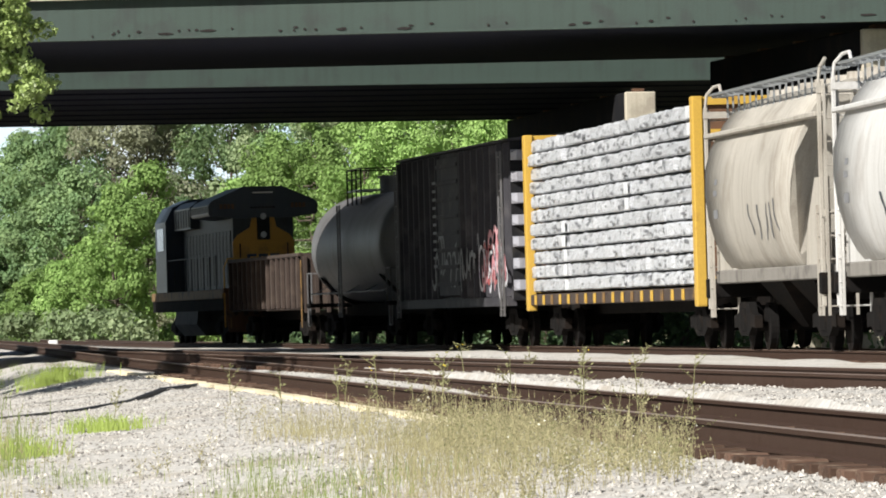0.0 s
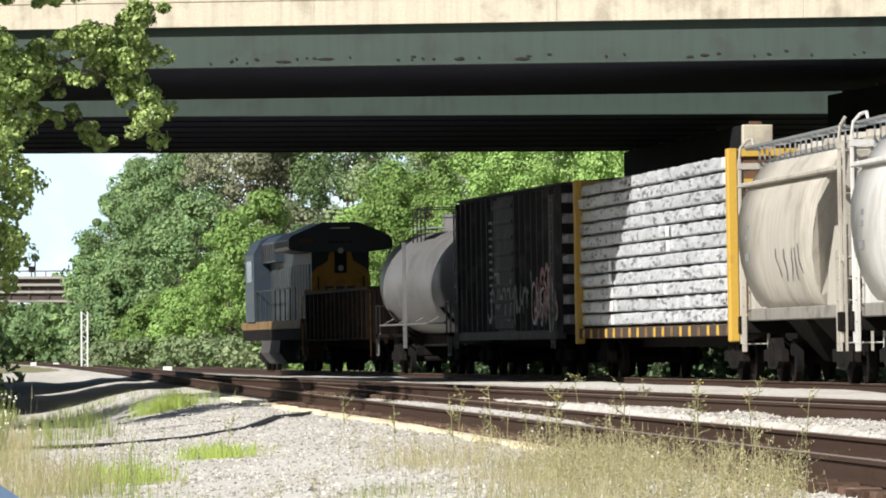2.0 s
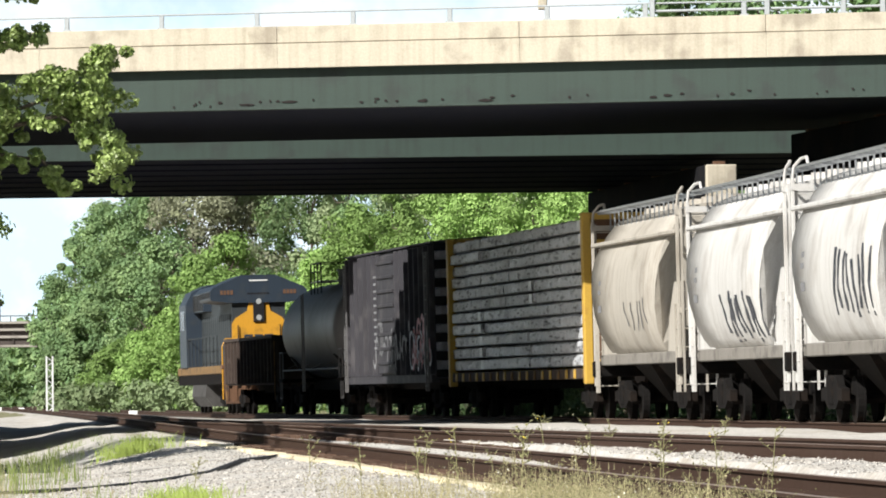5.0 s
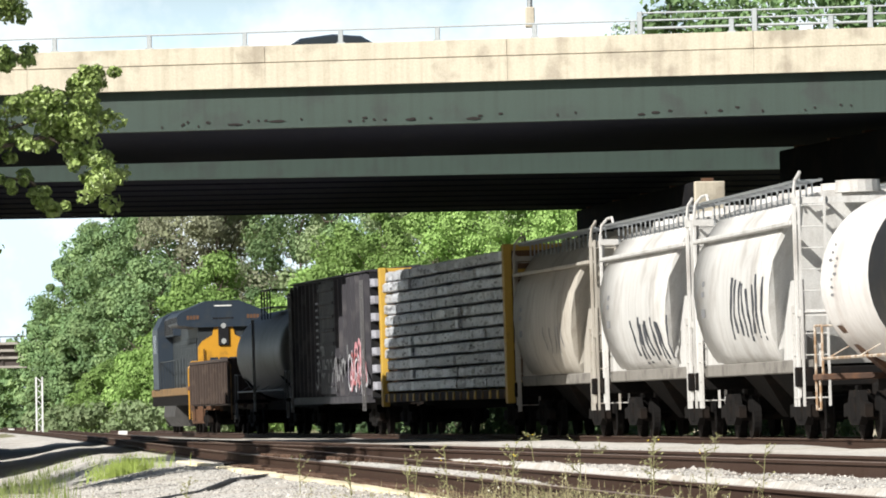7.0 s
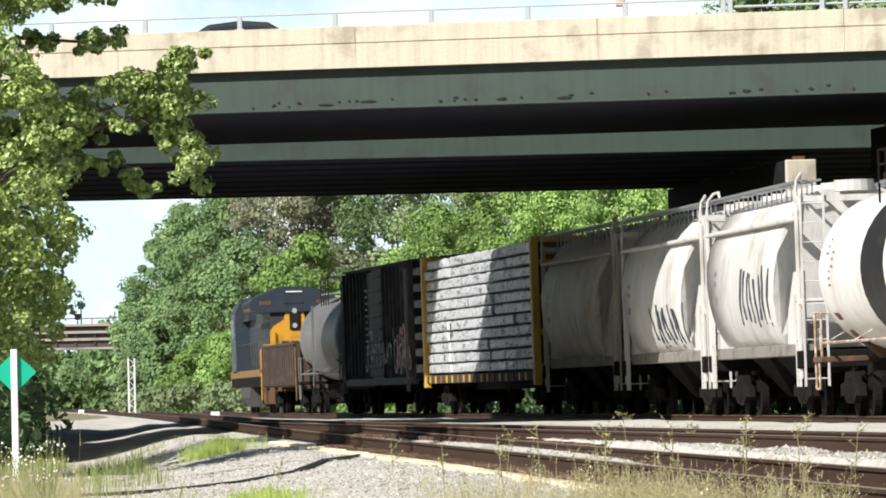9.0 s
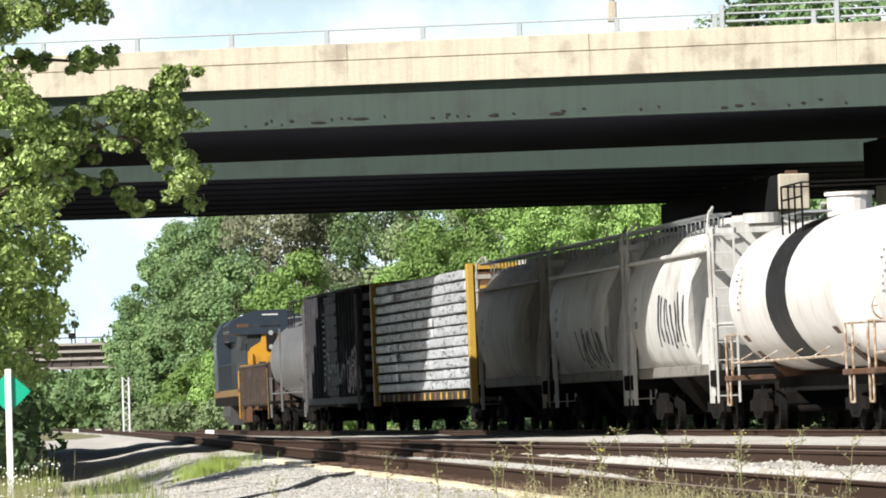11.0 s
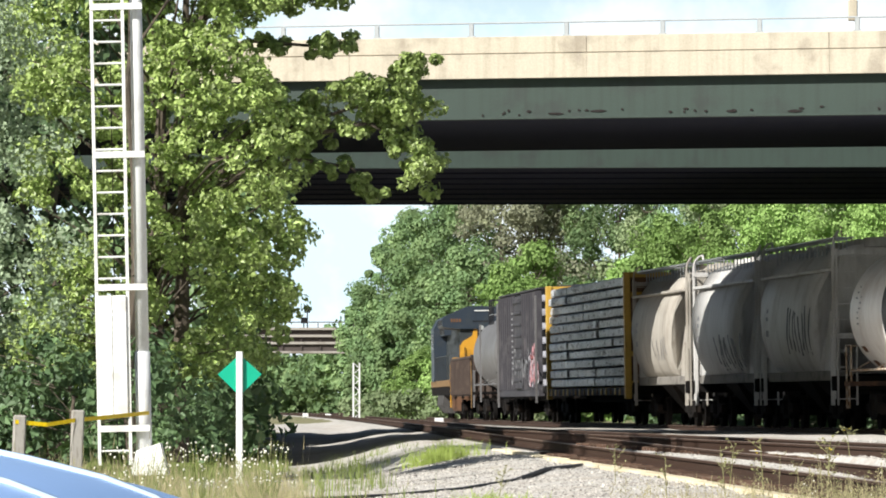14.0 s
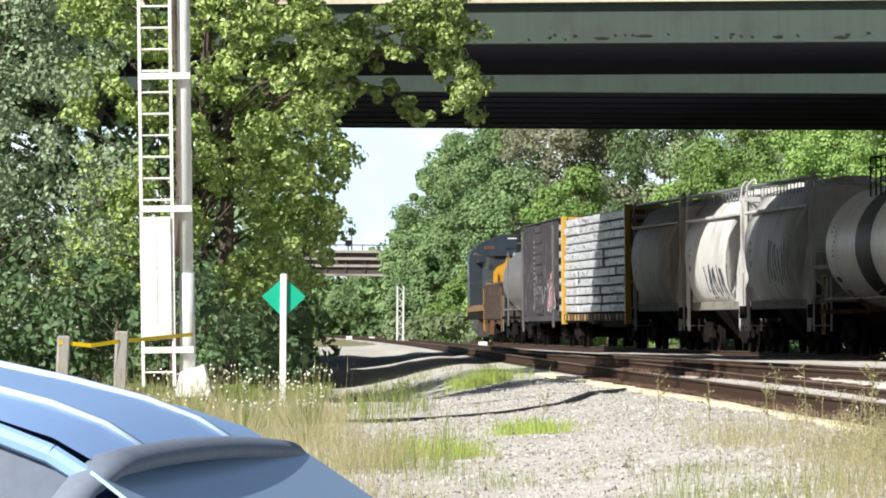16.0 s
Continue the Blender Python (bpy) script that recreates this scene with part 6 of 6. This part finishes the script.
def wood():
    """The wood on the rise beyond the tracks."""
    rng = random.Random(21)
    def put(u, d, h, w, leaf, mm, label, k, clumps=60, leaves=200, cf=0.04):
        x = (u - 300) * d / 11000
        tree(x, d, max(ground_z(x, d), -0.6) - 0.3, h, w, leaf, clumps, leaves, M[mm], label, 200 + k, crown_from=cf, group="wood beyond the tracks")
    k = 0
    # far end of the line
    for u, d, h, w in ((-330, 700, 8, 12), (-280, 690, 6.5, 11), (-235, 720, 6, 10), (-195, 690, 7, 11), (-150, 660, 8, 12), (-380, 640, 13, 12), (-120, 600, 10, 12)):
        put(u, d, h, w, 0.6, "leafdark", "distant dark green tree at the end of the line", k, 50, 50)
        k += 1
    # the wooded bank, stepping nearer to the right
    for u, d, h, w in ((-128, 440, 9.5, 3.6), (-92, 430, 12.0, 5), (-52, 420, 14, 5.5), (-5, 405, 15.5, 6.5), (50, 390, 16, 7), (-110, 400, 5.0, 3.5), (-60, 390, 7.5, 4.5), (0, 380, 9.5, 5)):
        put(u, d, h, w, 0.2, "leafdark", "tall green tree on the bank beyond the tracks", k, 80)
        k += 1
    for u, d, h, w in ((60, 350, 10, 6), (180, 370, 15, 7), (250, 372, 15, 7), (320, 360, 14, 7), (120, 385, 17, 8), (390, 355, 14, 7), (470, 345, 14, 7), (550, 340, 14, 7), (630, 330, 14, 7), (700, 325, 14, 7), (780, 318, 14, 7), (850, 310, 14, 7), (930, 300, 15, 8)):
        put(u, d, h, w, 0.19, "leafbrown" if u in (120, 180) else "leafgrey" if k % 3 else "leafdark", "half-dead grey-brown tree in the wood on the bank" if u in (120, 180) else "hazy green tree in the wood on the bank", k, 90)
        k += 1
    for u, d, h, w in ((120, 315, 8.0, 4.6), (175, 318, 9.2, 4.5), (75, 322, 5.5, 4.0), (30, 330, 4.5, 4), (-20, 345, 4.2, 4)):
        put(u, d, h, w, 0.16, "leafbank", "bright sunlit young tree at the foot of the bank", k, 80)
        k += 1
    for u, d, h, w in ((400, 275, 9.0, 4.5), (470, 272, 9.6, 4.5), (560, 265, 9.5, 5), (640, 262, 10, 5), (720, 258, 10, 5), (800, 255, 10, 5), (870, 250, 10, 5), (330, 285, 7.5, 4), (270, 292, 6.5, 4)):
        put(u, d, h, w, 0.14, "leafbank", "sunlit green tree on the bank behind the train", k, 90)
        k += 1
    for u, d, h, w in ((1010, 250, 16.5, 7), (1120, 245, 17, 8), (1240, 240, 17.5, 8), (1360, 240, 18, 8)):
        put(u, d, h, w, 0.3, "leafdark", "tall tree rising above the bridge deck", k, 90, 62, 0.3)
        k += 1
    for u, d in ((-20, 330), (40, 320), (-80, 360), (-130, 400), (100, 300)):
        x = (u - 300) * d / 11000
        tree(x, d, ground_z(x, d) - 0.3, 1.8, 4.5, 0.25, 26, 60, M["leafgrey"], "low scrub at the edge of the tracks", 300 + k, crown_from=0.0, group="scrub")
        k += 1


def scrub_row():
    """Dark low scrub at the foot of the bank, beyond the train's track."""
    rng = random.Random(41)
    for k in range(18):
        y = 100 + k * 9 + rng.uniform(-2, 2)
        x = train_x(y) + rng.uniform(5.0, 7.5)
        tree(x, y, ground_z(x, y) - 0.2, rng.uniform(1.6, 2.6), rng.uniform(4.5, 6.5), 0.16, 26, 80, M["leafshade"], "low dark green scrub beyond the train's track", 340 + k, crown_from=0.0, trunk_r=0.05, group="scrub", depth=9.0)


# ---- build: setting ----
build_ground()
build_track(near_x, -30, 560, "rusty near railway track on pale ballast", 34, 112, near_z)
build_track(branch_x, -30, 172, "rusty branch track leaving at a turnout", 45, 123)
build_track(train_x, 20, 560, "curving railway track under the freight train", 88, 166)

# Deck overhangs and the front bridge's rear girders are unseen, added to lengthen shadows.
bridge1 = build_bridge("road_bridge", "green steel girder road bridge with a tan concrete parapet", 136.5, 160.3, 164.6, -26.8, 60, 6.89, -0.28, 0.93, 0.89, 8, -0.25, True, [-26.16 + 2.11 * k for k in range(41)])
bridge2 = build_bridge("second_road_bridge", "second green steel girder road bridge behind the first", 177.2, 200.4, 204.9, -30, 60, 7.36, 0.3, 1.0, 1.0, 8, -0.05, False, [])
pier(14.45, 134.0, 12.4, 150.0, 6.78, 0.9, 1.1, "concrete pier cap in a shade-dark colour below the front bridge")
pier(12.0, 175.2, 9.75, 199.0, 7.0, 0.86, 1.0, "concrete pier cap with shade-dark sides below the rear bridge")
for nm, y0, y1, zr in (("front", 136.8, 164.4, 7.89), ("rear", 177.5, 204.5, 8.36)):
    sk = -0.25 if nm == "front" else -0.05
    for xa, xb in ((-420, -27.0), (60.2, 420)):
        a = thing("road_embankment", "earth road embankment leading to the " + nm + " bridge", "embankment", kind="structure")
        yo = -27 * sk if xa < 0 else 60 * sk
        part("embankment_fill", abox(xa, xb, y0 + yo, y1 + yo, -1.2, zr), M["soil"], a)
        part("roadway", abox(xa, xb, y0 + yo + 0.5, y1 + yo - 0.5, zr + 0.004, zr + 0.3), M["road"], a)

lamp = thing("lamp_post", "pale lamp post rising from the bridge parapet", "lamp post", pose(5.4, 135.4, 8.95))
part("lamp_base", abox(-0.1, 0.1, -0.1, 0.1, 0, 0.45, bevel=0.02), M["concrete"], lamp)
bm = bmesh.new()
tube(bm, (0, 0, 0.45), (0, 0, 7.5), 0.06, 0.04, sides=12)
part("lamp_pole", bm, M["galv"], lamp)

# ---- build: train; the distance of each car's centre ahead of the yellow end bulkhead ----
CARS = [
    (locomotive(), 90.0),
    (gondola(), 69.9),
    (tank("tank_car", "dull grey tank car with a top platform", 7, 16.2, 1.48, 2.62, M["tankgrey"]), 52.5),
    (boxcar(), 33.8),
    (centrebeam(), 11.3),
    (hopper("covered_hopper", "pale grey covered hopper with soft stains and faint marks", 2, M["hopperbeige"], mark=(-3.0, 0.4, 1.9, 2.6, M["tankgrey"], 5, 0.06)), -7.5),
    (hopper("covered_hopper", "pale grey covered hopper with dark vertical spray marks", 3, M["hopper"], mark=(-4.2, 0.6, 1.5, 2.6, M["ink"], 9, 0.13)), -21.1),
    (hopper("covered_hopper", "white covered hopper with blue-green spray marks", 4, M["hopper"], mark=(-3.4, 0.8, 1.8, 3.1, M["ink"], 8, 0.11)), -34.2),
    (tank("tank_car", "white tank car with a black band and rusty ends", 5, 16.6, 1.52, 2.72, M["tankwhite"], band=[(-1.1, 1.5)], rusty=True), -50.4),
    (tank("tank_car", "plain white tank car with rusty saddles", 6, 16.6, 1.52, 2.72, M["tankwhite"], rusty=True), -68.6),
]


def car_pose(y):
    s = (train_x(y + 5) - train_x(y - 5)) / 10
    return Matrix.Translation((train_x(y), y, 0)) @ Matrix.Rotation(-math.atan(s), 4, "Z") @ Matrix.Rotation(radians(-0.8), 4, "Y")


# ---- build: what stands about ----
far_bridge()
signal_mast()
marker_sign()
tape_posts()
parked_car()
small_trackside()
near_trees()
wood()
scrub_row()
dark_car = road_car("passing_car", "dark sedan driving over the bridge", M["cardark"])
green_car = road_car("passing_car", "grey-green sedan driving over the bridge", M["locogrey"])
box_truck = road_car("passing_truck", "white box truck with dark cab windows on the bridge", M["white"], "truck")
build_stones()
build_grass()
build_wild_weeds()
build_weeds()


def motions():
    """Key all that moves: the train draws away along its track, vehicles cross the bridge."""
    for ob, rel in CARS:
        walk(ob, [(t, car_pose(113.85 + 5.086 * t + 0.022 * t * t + rel)) for t in range(0, 17)])
    for ob, t0, x0, v, y, z in ((dark_car, 7.0, 1.46, 22.6, 144.5, 7.93), (green_car, 9.0, -2.8, 23.0, 144.5, 7.93), (box_truck, 12.0, -2.85, 22.9, 144.5, 7.93)):
        # the road bends with the bridge's slant
        walk(ob, [(t, pose(x0 + v * (t - t0), y - 0.25 * min(max(x0 + v * (t - t0), -27), 60), z, 0, 0, 0)) for t in (0, t0 - 1, t0, t0 + 1, 16)])


motions()
